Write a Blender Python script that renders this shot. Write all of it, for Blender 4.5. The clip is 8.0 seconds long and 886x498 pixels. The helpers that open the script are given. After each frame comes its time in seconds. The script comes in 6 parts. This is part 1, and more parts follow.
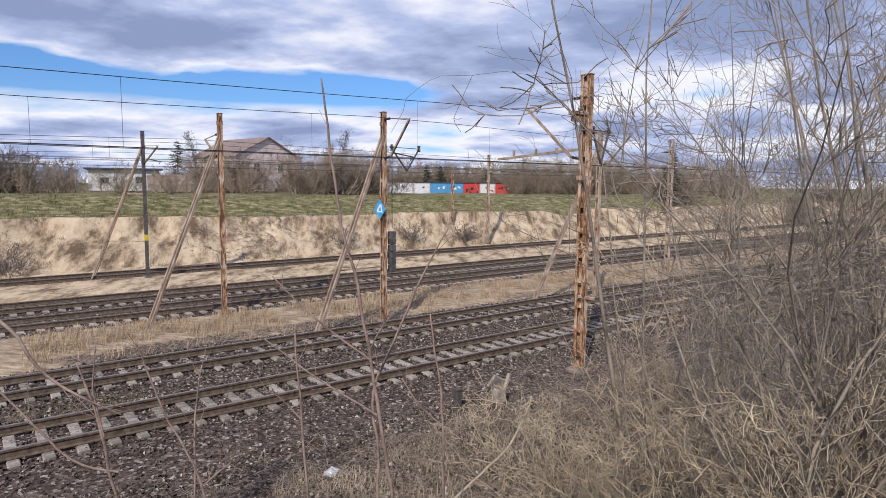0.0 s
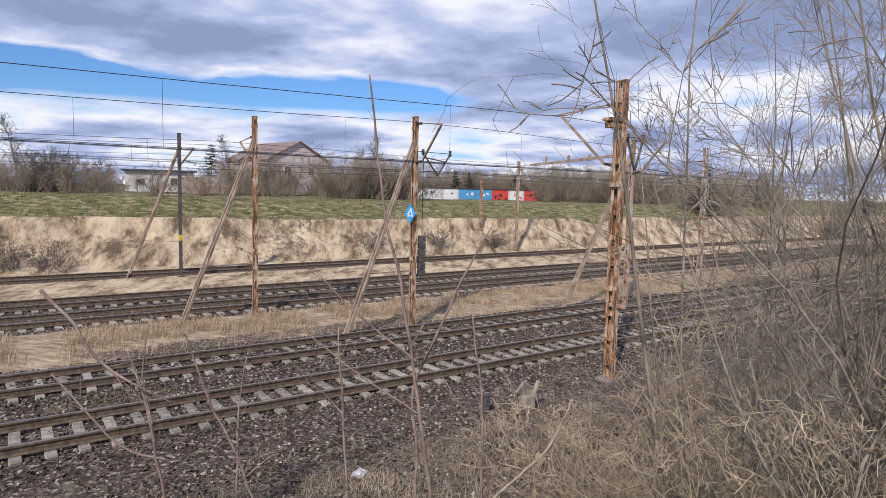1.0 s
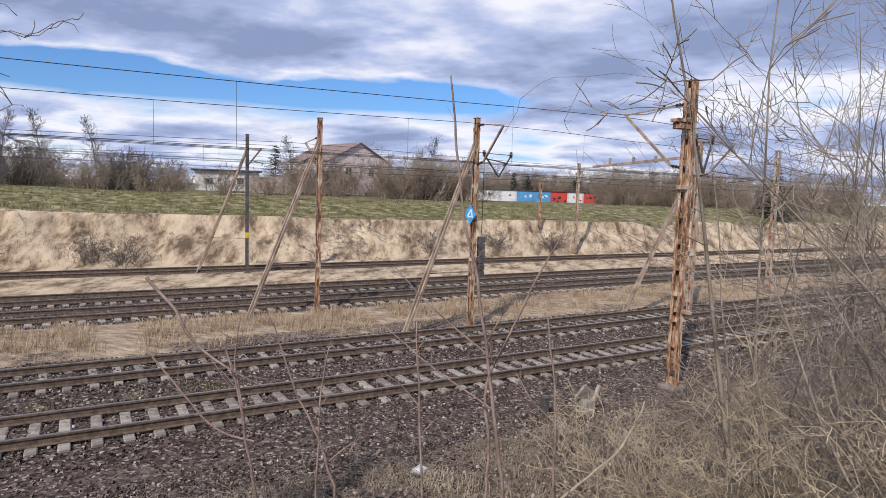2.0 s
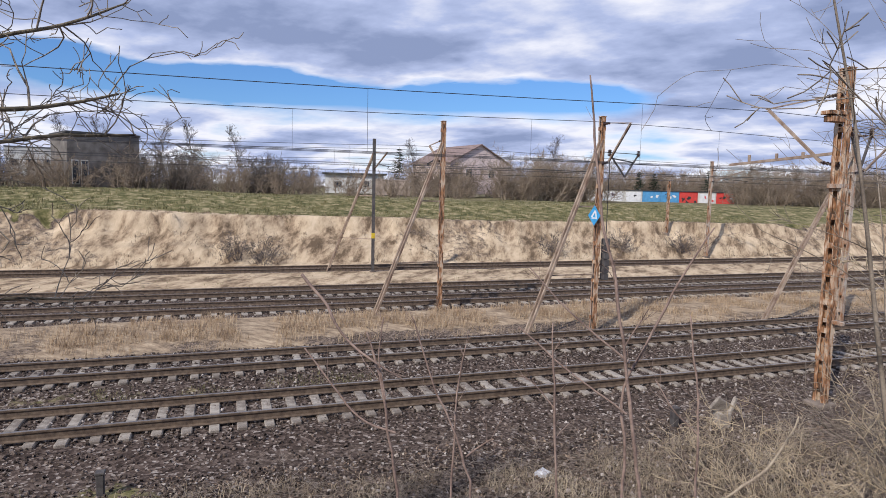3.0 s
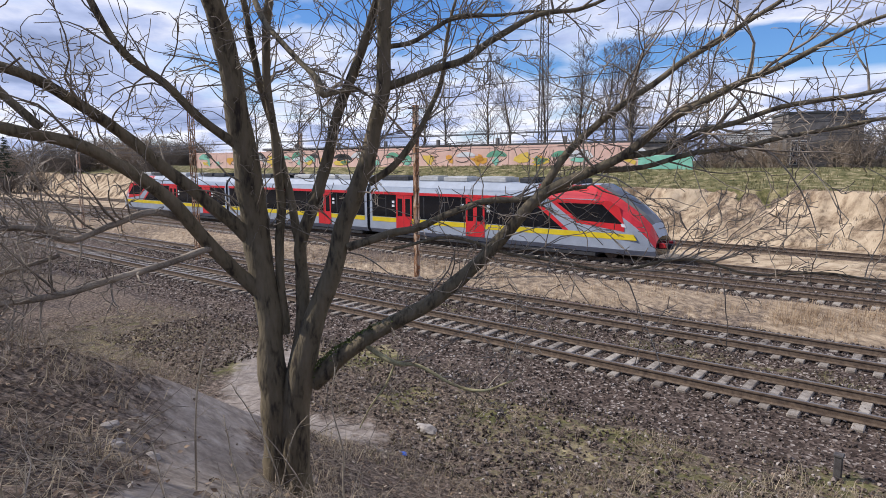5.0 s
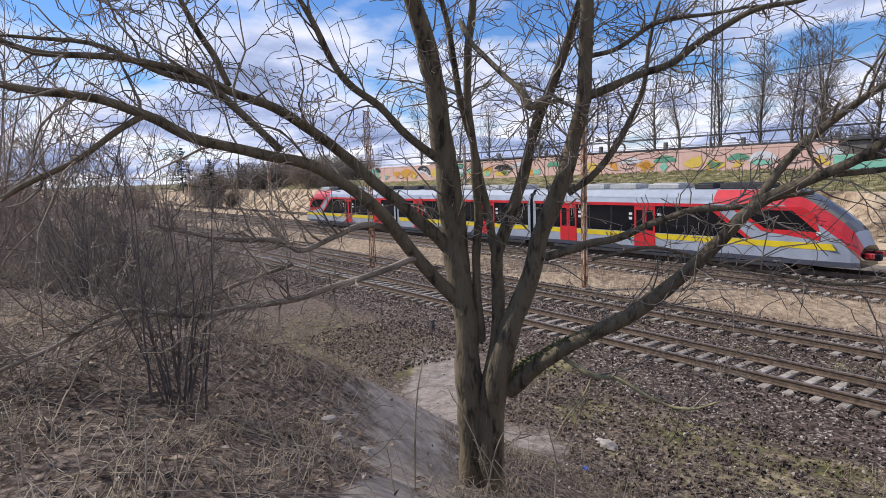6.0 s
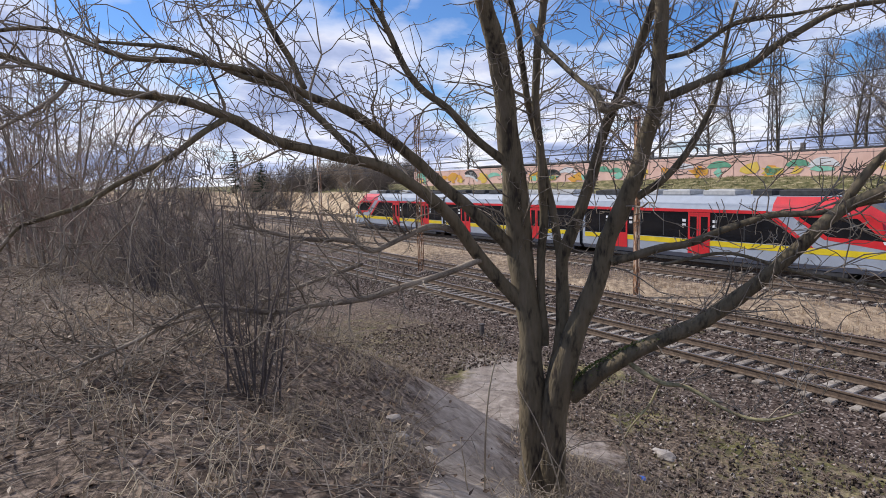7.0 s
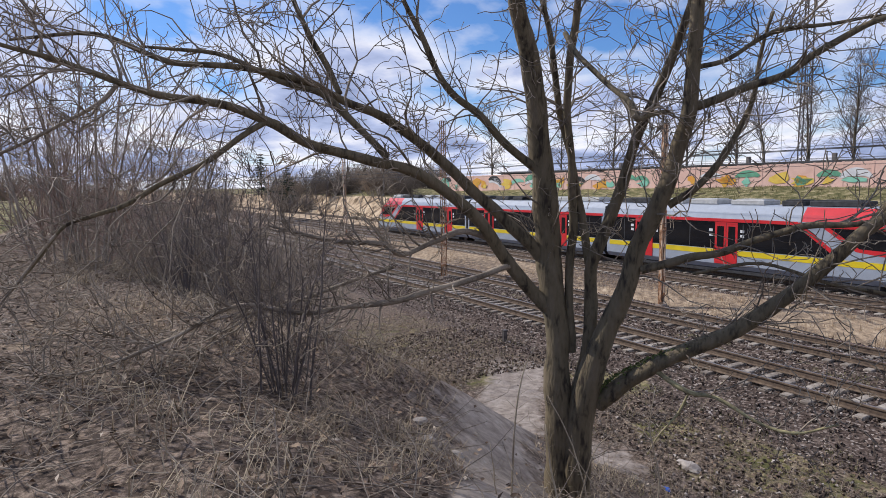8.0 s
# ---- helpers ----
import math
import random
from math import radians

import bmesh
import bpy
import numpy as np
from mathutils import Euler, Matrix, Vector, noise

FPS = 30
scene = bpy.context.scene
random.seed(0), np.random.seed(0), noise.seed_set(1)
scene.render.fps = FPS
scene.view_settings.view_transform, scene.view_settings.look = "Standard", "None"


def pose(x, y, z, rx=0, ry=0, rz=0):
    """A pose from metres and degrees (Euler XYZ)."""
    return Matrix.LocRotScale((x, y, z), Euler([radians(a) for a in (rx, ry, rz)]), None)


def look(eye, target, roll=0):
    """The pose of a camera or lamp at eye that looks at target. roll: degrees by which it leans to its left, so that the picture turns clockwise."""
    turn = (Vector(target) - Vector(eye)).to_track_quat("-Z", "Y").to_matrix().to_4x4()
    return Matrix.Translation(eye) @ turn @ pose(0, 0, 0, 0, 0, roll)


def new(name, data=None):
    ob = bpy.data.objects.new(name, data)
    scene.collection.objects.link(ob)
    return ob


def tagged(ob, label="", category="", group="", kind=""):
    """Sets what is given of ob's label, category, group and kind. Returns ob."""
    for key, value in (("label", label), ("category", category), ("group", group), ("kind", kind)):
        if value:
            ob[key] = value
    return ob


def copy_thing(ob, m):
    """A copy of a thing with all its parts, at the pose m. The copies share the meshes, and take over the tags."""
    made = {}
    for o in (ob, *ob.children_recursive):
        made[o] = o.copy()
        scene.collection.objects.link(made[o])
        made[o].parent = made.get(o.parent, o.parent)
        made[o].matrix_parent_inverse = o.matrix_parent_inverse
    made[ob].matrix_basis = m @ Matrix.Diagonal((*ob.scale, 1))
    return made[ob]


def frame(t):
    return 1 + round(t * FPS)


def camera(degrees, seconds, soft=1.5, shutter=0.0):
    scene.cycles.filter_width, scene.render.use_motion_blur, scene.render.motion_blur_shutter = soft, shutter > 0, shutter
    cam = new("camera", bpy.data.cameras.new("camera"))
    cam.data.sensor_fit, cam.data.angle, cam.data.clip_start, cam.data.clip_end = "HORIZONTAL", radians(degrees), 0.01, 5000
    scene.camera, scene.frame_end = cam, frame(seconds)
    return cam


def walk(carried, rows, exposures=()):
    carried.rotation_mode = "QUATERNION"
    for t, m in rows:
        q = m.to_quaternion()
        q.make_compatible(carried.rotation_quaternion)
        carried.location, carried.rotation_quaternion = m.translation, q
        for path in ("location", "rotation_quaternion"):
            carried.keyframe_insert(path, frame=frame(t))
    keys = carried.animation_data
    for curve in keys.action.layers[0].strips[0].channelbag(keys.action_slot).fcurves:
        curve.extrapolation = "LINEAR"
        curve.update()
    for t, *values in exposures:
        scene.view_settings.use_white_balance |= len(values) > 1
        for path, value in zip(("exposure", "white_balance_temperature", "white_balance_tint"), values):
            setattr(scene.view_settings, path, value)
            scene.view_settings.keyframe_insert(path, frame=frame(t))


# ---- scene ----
cam = camera(70.4, 8.0, soft=0.7)
ROWS = [
    (0.0, -0.059, 0.028, 5.531, 84.19, -0.45, 0.21),
    (0.5, -0.112, 0.043, 5.502, 84.50, -0.85, 1.13),
    (1.0, -0.165, 0.030, 5.475, 84.73, -1.35, 2.75),
    (2.5, -0.340, -0.087, 5.447, 84.67, -1.75, 12.41),
    (3.0, -0.389, -0.115, 5.448, 84.53, -1.41, 18.75),
    (3.5, -0.505, -0.209, 5.440, 84.31, -1.51, 27.46),
    (4.0, -0.649, -0.442, 5.449, 83.75, -2.57, 40.80),
    (4.5, -0.792, -0.731, 5.424, 82.29, -2.15, 58.93),
    (5.0, -0.796, -1.031, 5.462, 82.10, 0.28, 77.06),
    (6.5, -0.783, -1.605, 5.486, 83.57, 1.74, 93.02),
    (7.0, -0.747, -1.703, 5.472, 83.77, 1.54, 95.33),
    (7.5, -0.711, -1.755, 5.484, 84.07, 1.38, 96.59),
    (8.0, -0.680, -1.779, 5.475, 84.28, 0.69, 97.43),
]
walk(cam, [(t, pose(x, y, z, rx, ry, rz)) for t, x, y, z, rx, ry, rz in ROWS], ((0.0, 0.14, 6200.0, 13.0), (4.0, 0.12, 6200.0, 13.0), (5.0, 0.26, 6200.0, 13.0), (7.0, 0.20, 6250.0, 13.0), (8.0, 0.16, 6250.0, 13.0)))

# ---- sky, sun ----
SUN_HEADING, SUN_UP = 163.0, 40.0  # degrees, counter-clockwise from +y; elevation
world = bpy.data.worlds.new("sky")
scene.world = world
world.use_nodes = True


def build_sky():
    nt = world.node_tree
    nt.nodes.clear()
    N = nt.nodes.new
    out, bg, sky = N("ShaderNodeOutputWorld"), N("ShaderNodeBackground"), N("ShaderNodeTexSky")
    sky.sky_type = "NISHITA"
    sky.sun_disc = False
    sky.sun_elevation = radians(SUN_UP)
    sky.sun_rotation = radians(-SUN_HEADING)
    sky.air_density, sky.dust_density, sky.ozone_density = 1.0, 0.6, 2.0
    tc = N("ShaderNodeTexCoord")
    sep = N("ShaderNodeSeparateXYZ")
    nt.links.new(tc.outputs["Generated"], sep.inputs[0])
    # project the view direction on a cloud layer overhead
    zc = N("ShaderNodeMath"); zc.operation = "MAXIMUM"; zc.inputs[1].default_value = 0.0
    nt.links.new(sep.outputs["Z"], zc.inputs[0])
    za = N("ShaderNodeMath"); za.operation = "ADD"; za.inputs[1].default_value = 0.16
    nt.links.new(zc.outputs[0], za.inputs[0])
    dv = N("ShaderNodeVectorMath"); dv.operation = "DIVIDE"
    comb = N("ShaderNodeCombineXYZ"); comb.inputs[2].default_value = 1.0
    nt.links.new(za.outputs[0], comb.inputs[0]); nt.links.new(za.outputs[0], comb.inputs[1])
    nt.links.new(tc.outputs["Generated"], dv.inputs[0]); nt.links.new(comb.outputs[0], dv.inputs[1])
    mp = N("ShaderNodeMapping")
    mp.inputs["Scale"].default_value = (0.80, 0.95, 0.5)
    mp.inputs["Location"].default_value = CLOUD_SHIFT
    mp.inputs["Rotation"].default_value = (0, 0, radians(25))
    nt.links.new(dv.outputs[0], mp.inputs[0])
    big = N("ShaderNodeTexNoise"); big.inputs["Scale"].default_value = 1.15; big.inputs["Detail"].default_value = 7; big.inputs["Roughness"].default_value = 0.52
    nt.links.new(mp.outputs[0], big.inputs["Vector"])
    cover = N("ShaderNodeValToRGB")
    cover.color_ramp.elements[0].position, cover.color_ramp.elements[1].position = 0.42, 0.56

    # uneven borders between the layers
    wave = N("ShaderNodeMath"); wave.operation = "MULTIPLY_ADD"; wave.inputs[1].default_value = 0.07
    nt.links.new(big.outputs["Fac"], wave.inputs[0])
    level = N("ShaderNodeMath"); level.operation = "SUBTRACT"; level.inputs[1].default_value = 0.035
    nt.links.new(sep.outputs["Z"], level.inputs[0]); nt.links.new(level.outputs[0], wave.inputs[2])

    def by_height(stops):
        r = N("ShaderNodeValToRGB")
        while len(r.color_ramp.elements) < len(stops):
            r.color_ramp.elements.new(0.5)
        for el, (p, v) in zip(r.color_ramp.elements, stops):
            el.position, el.color = p, (v, v, v, 1)
        nt.links.new(wave.outputs[0], r.inputs[0])
        return r.outputs[0]

    # a closed grey bank above the tracks, and under its left part a blue gap over low white clouds
    gap = by_height([(0.0, 0.68), (0.085, 0.63), (0.115, 0.50), (0.135, 0.27), (0.155, 0.30), (0.185, 0.72), (0.3, 0.78)])
    bank = by_height([(0.0, 0.68), (0.10, 0.66), (0.20, 0.76)])
    side = N("ShaderNodeMapRange"); side.inputs["From Min"].default_value, side.inputs["From Max"].default_value = 0.10, -0.06
    nt.links.new(sep.outputs["X"], side.inputs["Value"])
    two = N("ShaderNodeMix"); two.data_type = "RGBA"
    nt.links.new(side.outputs[0], two.inputs["Factor"]); nt.links.new(bank, two.inputs[6]); nt.links.new(gap, two.inputs[7])
    ahead = N("ShaderNodeMapRange"); ahead.inputs["From Min"].default_value, ahead.inputs["From Max"].default_value = 0.40, 0.72
    nt.links.new(sep.outputs["Y"], ahead.inputs["Value"])
    three = N("ShaderNodeMix"); three.data_type = "RGBA"
    nt.links.new(by_height([(0.0, 0.66), (0.07, 0.60), (0.14, 0.5), (0.4, 0.5)]), three.inputs[6])
    nt.links.new(ahead.outputs[0], three.inputs["Factor"]); nt.links.new(two.outputs[2], three.inputs[7])
    grey = N("ShaderNodeSeparateColor"); nt.links.new(three.outputs[2], grey.inputs[0])
    push = N("ShaderNodeMath"); push.operation = "MULTIPLY_ADD"; push.inputs[1].default_value = 0.9; push.inputs[2].default_value = -0.45
    nt.links.new(grey.outputs[0], push.inputs[0])
    bias = N("ShaderNodeMath"); bias.operation = "ADD"
    nt.links.new(push.outputs[0], bias.inputs[0]); nt.links.new(big.outputs["Fac"], bias.inputs[1])
    nt.links.new(bias.outputs[0], cover.inputs[0])
    # thickness: dark bellies, bright rims
    belly = N("ShaderNodeValToRGB")
    e = belly.color_ramp.elements
    e[0].position, e[0].color = 0.47, (1.04, 1.04, 1.08, 1)
    e[1].position, e[1].color = 0.70, (0.31, 0.38, 0.58, 1)
    m = e.new(0.59); m.color = (0.53, 0.61, 0.85, 1)
    det = N("ShaderNodeTexNoise"); det.inputs["Scale"].default_value = 3.1; det.inputs["Detail"].default_value = 8; det.inputs["Roughness"].default_value = 0.55
    nt.links.new(mp.outputs[0], det.inputs["Vector"])
    mixn = N("ShaderNodeMath"); mixn.operation = "MULTIPLY_ADD"; mixn.inputs[1].default_value = 0.42; mixn.inputs[2].default_value = -0.21
    nt.links.new(det.outputs["Fac"], mixn.inputs[0])
    addn = N("ShaderNodeMath"); addn.operation = "ADD"
    nt.links.new(mixn.outputs[0], addn.inputs[0]); nt.links.new(big.outputs["Fac"], addn.inputs[1])
    heavy = N("ShaderNodeMath"); heavy.operation = "MULTIPLY_ADD"; heavy.inputs[1].default_value = 0.34
    nt.links.new(push.outputs[0], heavy.inputs[0]); nt.links.new(addn.outputs[0], heavy.inputs[2])
    nt.links.new(heavy.outputs[0], belly.inputs[0])
    cl = N("ShaderNodeVectorMath"); cl.operation = "SCALE"; cl.inputs["Scale"].default_value = CLOUD_LIGHT
    nt.links.new(belly.outputs[0], cl.inputs[0])
    mix = N("ShaderNodeMix"); mix.data_type = "RGBA"
    nt.links.new(cover.outputs[0], mix.inputs["Factor"])
    tint = N("ShaderNodeVectorMath"); tint.operation = "MULTIPLY"; tint.inputs[1].default_value = (0.50, 0.74, 1.06)
    nt.links.new(sky.outputs[0], tint.inputs[0])
    nt.links.new(tint.outputs[0], mix.inputs[6]); nt.links.new(cl.outputs[0], mix.inputs[7])
    nt.links.new(mix.outputs[2], bg.inputs[0])
    bg.inputs[1].default_value = SKY_STRENGTH
    nt.links.new(bg.outputs[0], out.inputs[0])


CLOUD_SHIFT, CLOUD_LIGHT, SKY_STRENGTH = (3.1, 1.7, 0.0), 7.6, 0.108
build_sky()
sun = new("sun", bpy.data.lights.new("sun", "SUN"))
sun.data.energy, sun.data.angle, sun.data.color = 3.4, radians(0.6), (1.0, 0.93, 0.82)
_h, _e = radians(SUN_HEADING), radians(SUN_UP)
sun.matrix_world = look((0, 0, 0), (math.sin(_h) * math.cos(_e), -math.cos(_h) * math.cos(_e), -math.sin(_e)))


# ---- materials ----
def material(name, base, dark=None, scale=6.0, rough=0.85, metal=0.0, bump=0.25, fine=60.0, spread=0.5, random_tint=0.0, third=None, stretch=(1, 1, 1), gen=False):
    """A surface with large patches (base to dark, with third for stains), fine grain and relief, in metres."""
    m = bpy.data.materials.new(name)
    m.use_nodes = True
    nt = m.node_tree
    N, L = nt.nodes.new, nt.links.new
    b = nt.nodes["Principled BSDF"]
    b.inputs["Roughness"].default_value, b.inputs["Metallic"].default_value = rough, metal
    dark = dark or tuple(c * 0.6 for c in base)
    tc, mp = N("ShaderNodeTexCoord"), N("ShaderNodeMapping")
    L(tc.outputs["Object"], mp.inputs[0])
    mp.inputs["Scale"].default_value = stretch
    n1, n2 = N("ShaderNodeTexNoise"), N("ShaderNodeTexNoise")
    n1.inputs["Scale"].default_value, n1.inputs["Detail"].default_value = scale, 5
    n2.inputs["Scale"].default_value, n2.inputs["Detail"].default_value = fine, 4
    L(mp.outputs[0], n1.inputs["Vector"]); L(mp.outputs[0], n2.inputs["Vector"])
    r = N("ShaderNodeValToRGB")
    r.color_ramp.elements[0].position, r.color_ramp.elements[0].color = 0.5 - spread * 0.4, (*dark, 1)
    r.color_ramp.elements[1].position, r.color_ramp.elements[1].color = 0.5 + spread * 0.4, (*base, 1)
    if third:
        e = r.color_ramp.elements.new(0.5 - spread * 0.05)
        e.color = (*third, 1)
    add = N("ShaderNodeMath"); add.operation = "MULTIPLY_ADD"; add.inputs[1].default_value = 0.5
    L(n2.outputs["Fac"], add.inputs[0])
    sub = N("ShaderNodeMath"); sub.operation = "SUBTRACT"; sub.inputs[1].default_value = 0.25
    L(n1.outputs["Fac"], sub.inputs[0]); L(sub.outputs[0], add.inputs[2])
    if random_tint:
        oi = N("ShaderNodeObjectInfo")
        ra = N("ShaderNodeMath"); ra.operation = "MULTIPLY_ADD"; ra.inputs[1].default_value = random_tint; ra.inputs[2].default_value = -random_tint / 2
        L(oi.outputs["Random"], ra.inputs[0])
        a2 = N("ShaderNodeMath"); a2.operation = "ADD"
        L(add.outputs[0], a2.inputs[0]); L(ra.outputs[0], a2.inputs[1])
        L(a2.outputs[0], r.inputs[0])
    else:
        L(add.outputs[0], r.inputs[0])
    L(r.outputs[0], b.inputs["Base Color"])
    if bump:
        bp = N("ShaderNodeBump"); bp.inputs["Strength"].default_value = bump; bp.inputs["Distance"].default_value = 0.6 / fine
        L(n2.outputs["Fac"], bp.inputs["Height"]); L(bp.outputs[0], b.inputs["Normal"])
    return m


M = {
    "rail": material("rusty_rail", (0.20, 0.145, 0.10), (0.075, 0.05, 0.036), 8, 0.75, 0.15),
    "railtop": material("worn_rail_head", (0.36, 0.33, 0.30), (0.22, 0.18, 0.15), 5, 0.35, 0.8, 0.1),
    "sleeper": material("concrete_sleeper", (0.42, 0.37, 0.31), (0.17, 0.14, 0.115), 5, 0.9, random_tint=0.25, fine=40),
    "sleeper_old": material("weathered_sleeper", (0.26, 0.21, 0.17), (0.11, 0.085, 0.07), 4, 0.95, random_tint=0.4),
    "rust": material("rusty_steel", (0.60, 0.47, 0.34), (0.085, 0.05, 0.03), 8, 0.85, 0.05, 0.4, spread=0.36, fine=26, third=(0.36, 0.17, 0.075), stretch=(1, 1, 0.25)),
    "pole_pale": material("flaked_pale_paint", (0.52, 0.47, 0.40), (0.30, 0.14, 0.06), 4, 0.85, 0.0, 0.4, spread=0.35, stretch=(1, 1, 0.3)),
    "pole_dark": material("dark_steel", (0.14, 0.13, 0.12), (0.06, 0.05, 0.05), 5, 0.8, 0.2),
    "strut": material("weathered_strut", (0.46, 0.36, 0.27), (0.17, 0.105, 0.07), 4, 0.9, 0.0, stretch=(1, 1, 0.4)),
    "wire": material("dark_wire", (0.06, 0.06, 0.065), None, 4, 0.6, 0.5, 0),
    "ceramic": material("brown_ceramic", (0.06, 0.035, 0.03), None, 10, 0.3, 0, 0),
    "bark": material("grey_brown_bark", (0.19, 0.15, 0.098), (0.04, 0.03, 0.021), 9, 0.95, 0, 1.0, fine=34, third=(0.15, 0.12, 0.072), stretch=(1, 1, 0.3)),
    "twig_tree": material("brown_grey_twig", (0.37, 0.305, 0.23), (0.11, 0.086, 0.064), 3, 0.8, 0, 0.2),
    "twig": material("grey_twig", (0.38, 0.315, 0.245), (0.15, 0.12, 0.095), 3, 0.85, 0, 0.2),
    "twig_red": material("reddish_stem", (0.36, 0.255, 0.20), (0.14, 0.09, 0.07), 7, 0.8, 0, 0.2),
    "twig_pale": material("dry_pale_stem", (0.50, 0.42, 0.30), (0.26, 0.20, 0.14), 4, 0.9, 0, 0.2),
    "twig_tan": material("tan_thicket_twig", (0.62, 0.50, 0.335), (0.27, 0.205, 0.135), 2.2, 0.85, 0, 0.2),
    "twig_mid": material("brown_grey_stem", (0.38, 0.31, 0.235), (0.15, 0.12, 0.09), 2.5, 0.85, 0, 0.2),
    "slope_weed": material("dry_brown_weed", (0.34, 0.26, 0.17), (0.11, 0.085, 0.06), 0.6, 0.95, 0, 0),
    "lichen": material("lichened_branch", (0.50, 0.45, 0.24), (0.20, 0.165, 0.09), 7, 0.95, 0, 0.6, fine=40),
    "twig_dark": material("dark_twig", (0.17, 0.14, 0.125), (0.08, 0.065, 0.06), 3, 0.9, 0, 0.2),
    "dry_grass": material("dry_grass", (0.58, 0.45, 0.30), (0.24, 0.165, 0.105), 1.6, 0.95, 0, 0, third=(0.42, 0.305, 0.19)),
    "pale_grass": material("pale_matted_grass", (0.50, 0.41, 0.28), (0.17, 0.125, 0.085), 0.9, 0.95, 0, 0),
    "green_grass": material("short_green_grass", (0.32, 0.275, 0.135), (0.10, 0.11, 0.04), 0.7, 0.95, 0, 0),
    "stone": material("ballast_stone", (0.25, 0.19, 0.16), (0.09, 0.065, 0.055), 1.3, 0.95, 0, 0.2, fine=9),
    "bush": material("brown_bush_twig", (0.40, 0.315, 0.23), (0.19, 0.145, 0.105), 0.4, 0.95, 0, 0),
    "bush_dark": material("dark_bush_twig", (0.22, 0.18, 0.145), (0.11, 0.09, 0.075), 0.4, 0.95, 0, 0),
    "needles": material("dark_needles", (0.05, 0.075, 0.04), (0.02, 0.032, 0.02), 1.0, 0.9, 0, 0),
    "leaf": material("dead_leaf", (0.22, 0.135, 0.085), (0.10, 0.065, 0.045), 3, 0.95, 0, 0, random_tint=0.3),
}

# ---- helpers of this scene ----
HEAD = radians(127.94)
U = Vector((-math.sin(HEAD), math.cos(HEAD), 0))  # along the tracks
W = Vector((U.y, -U.x, 0))  # across them, away from the path
D0 = 15.67


def at(s, o, z=0.0):
    """World place from the distance along the tracks, the offset from the first track's centre and the height."""
    p = U * s + W * (D0 + o)
    return Vector((p.x, p.y, z))


def so(p):
    return p[0] * U.x + p[1] * U.y, p[0] * W.x + p[1] * W.y - D0


def smooth(x):
    x = min(1.0, max(0.0, x))
    return x * x * (3 - 2 * x)


def lerp_table(x, table):
    if x <= table[0][0]:
        return table[0][1]
    for (x0, y0), (x1, y1) in zip(table, table[1:]):
        if x <= x1:
            return y0 + (y1 - y0) * (x - x0) / (x1 - x0)
    return table[-1][1]


CROSS = ((-5, 0.02), (-2.6, -0.16), (-1.7, -0.07), (1.7, -0.07), (2.1, -0.2), (2.5, -0.07), (5.8, -0.07), (6.6, -0.16), (8.0, 0.0), (10.6, 0.05), (11.4, -0.06), (18.6, -0.06), (19.4, 0.05), (23.6, 0.12),
         (24.2, 0.02), (27.0, 0.02), (28.0, 0.2))


def height(s, o):
    """The ground's height."""
    n1 = noise.noise((s * 0.21, o * 0.21, 3.0))
    n2 = noise.noise((s * 0.9, o * 0.9, 7.0))
    if o < -4:
        toe = lerp_table(s, ((-8, -11.0), (-3, -10.4), (0, -9.2), (3, -8.6), (7, -7.8), (9.5, -6.8), (12, -7.6), (17, -10.6), (22, -11.5), (40, -12.5)))
        up = smooth((toe - o) / lerp_table(s, ((-2, 5.6), (1.5, 6.2), (7, 9.0), (12, 8.6), (17, 5.8), (40, 5.5))))
        z = 3.86 * up + 0.02 + (0.10 * n1 + 0.05 * n2) * min(1.0, (-4 - o) / 2)
        if o < -22:
            z += 0.4 * smooth((-22 - o) / 30)
        return z
    if o < 28.0:
        calm = 0.0 if (abs(o) < 1.8 or 2.4 < o < 5.9 or 11.4 < o < 18.6 or 24.1 < o < 27) else 1.0
        z = lerp_table(o, CROSS) + calm * (0.05 * n1 + 0.03 * n2)
        # ballast and dirt heaped over the sleepers between the rails
        for c, heap in ((0.0, 0.02), (4.155, 0.06), (13.0, 0.105), (16.9, 0.105)):
            if abs(o - c) < 0.62:
                z += (heap + 0.035 * n2 + 0.02 * n1) * smooth((0.62 - abs(o - c)) / 0.2)
        return z
    # the cutting's far slope, with gullies, then a grassy terrace and the plain
    crest = 3.25 + 0.25 * noise.noise((s * 0.07, 1.0, 0)) + 0.012 * max(-30, min(40, s))
    gully = 0.6 * noise.noise((s * 0.42, o * 0.1, 2.0)) + 0.6 * abs(noise.noise((s * 0.95, o * 0.12, 4.0))) + 0.32 * noise.noise((s * 2.6, o * 0.9, 6.0))
    w = 3.6 + 0.9 * noise.noise((s * 0.12, 0, 9.0))
    x = (o - 28.0 + gully * smooth((o - 28) / 1.2) * smooth((34.5 - o) / 2)) / w
    k = min(1.0, max(0.0, x))
    z = 0.2 + (crest - 0.2) * (0.78 * k ** 0.9 + 0.22 * smooth((k - 0.80) / 0.2))  # a steeper scarp under the turf
    if x > 1:
        z = crest + 1.25 * smooth((o - 32) / 12) + 0.15 * n1 * smooth((o - 32) / 3) + 0.05 * n2
    return z


def ground_at(s, o):
    return at(s, o, height(s, o))


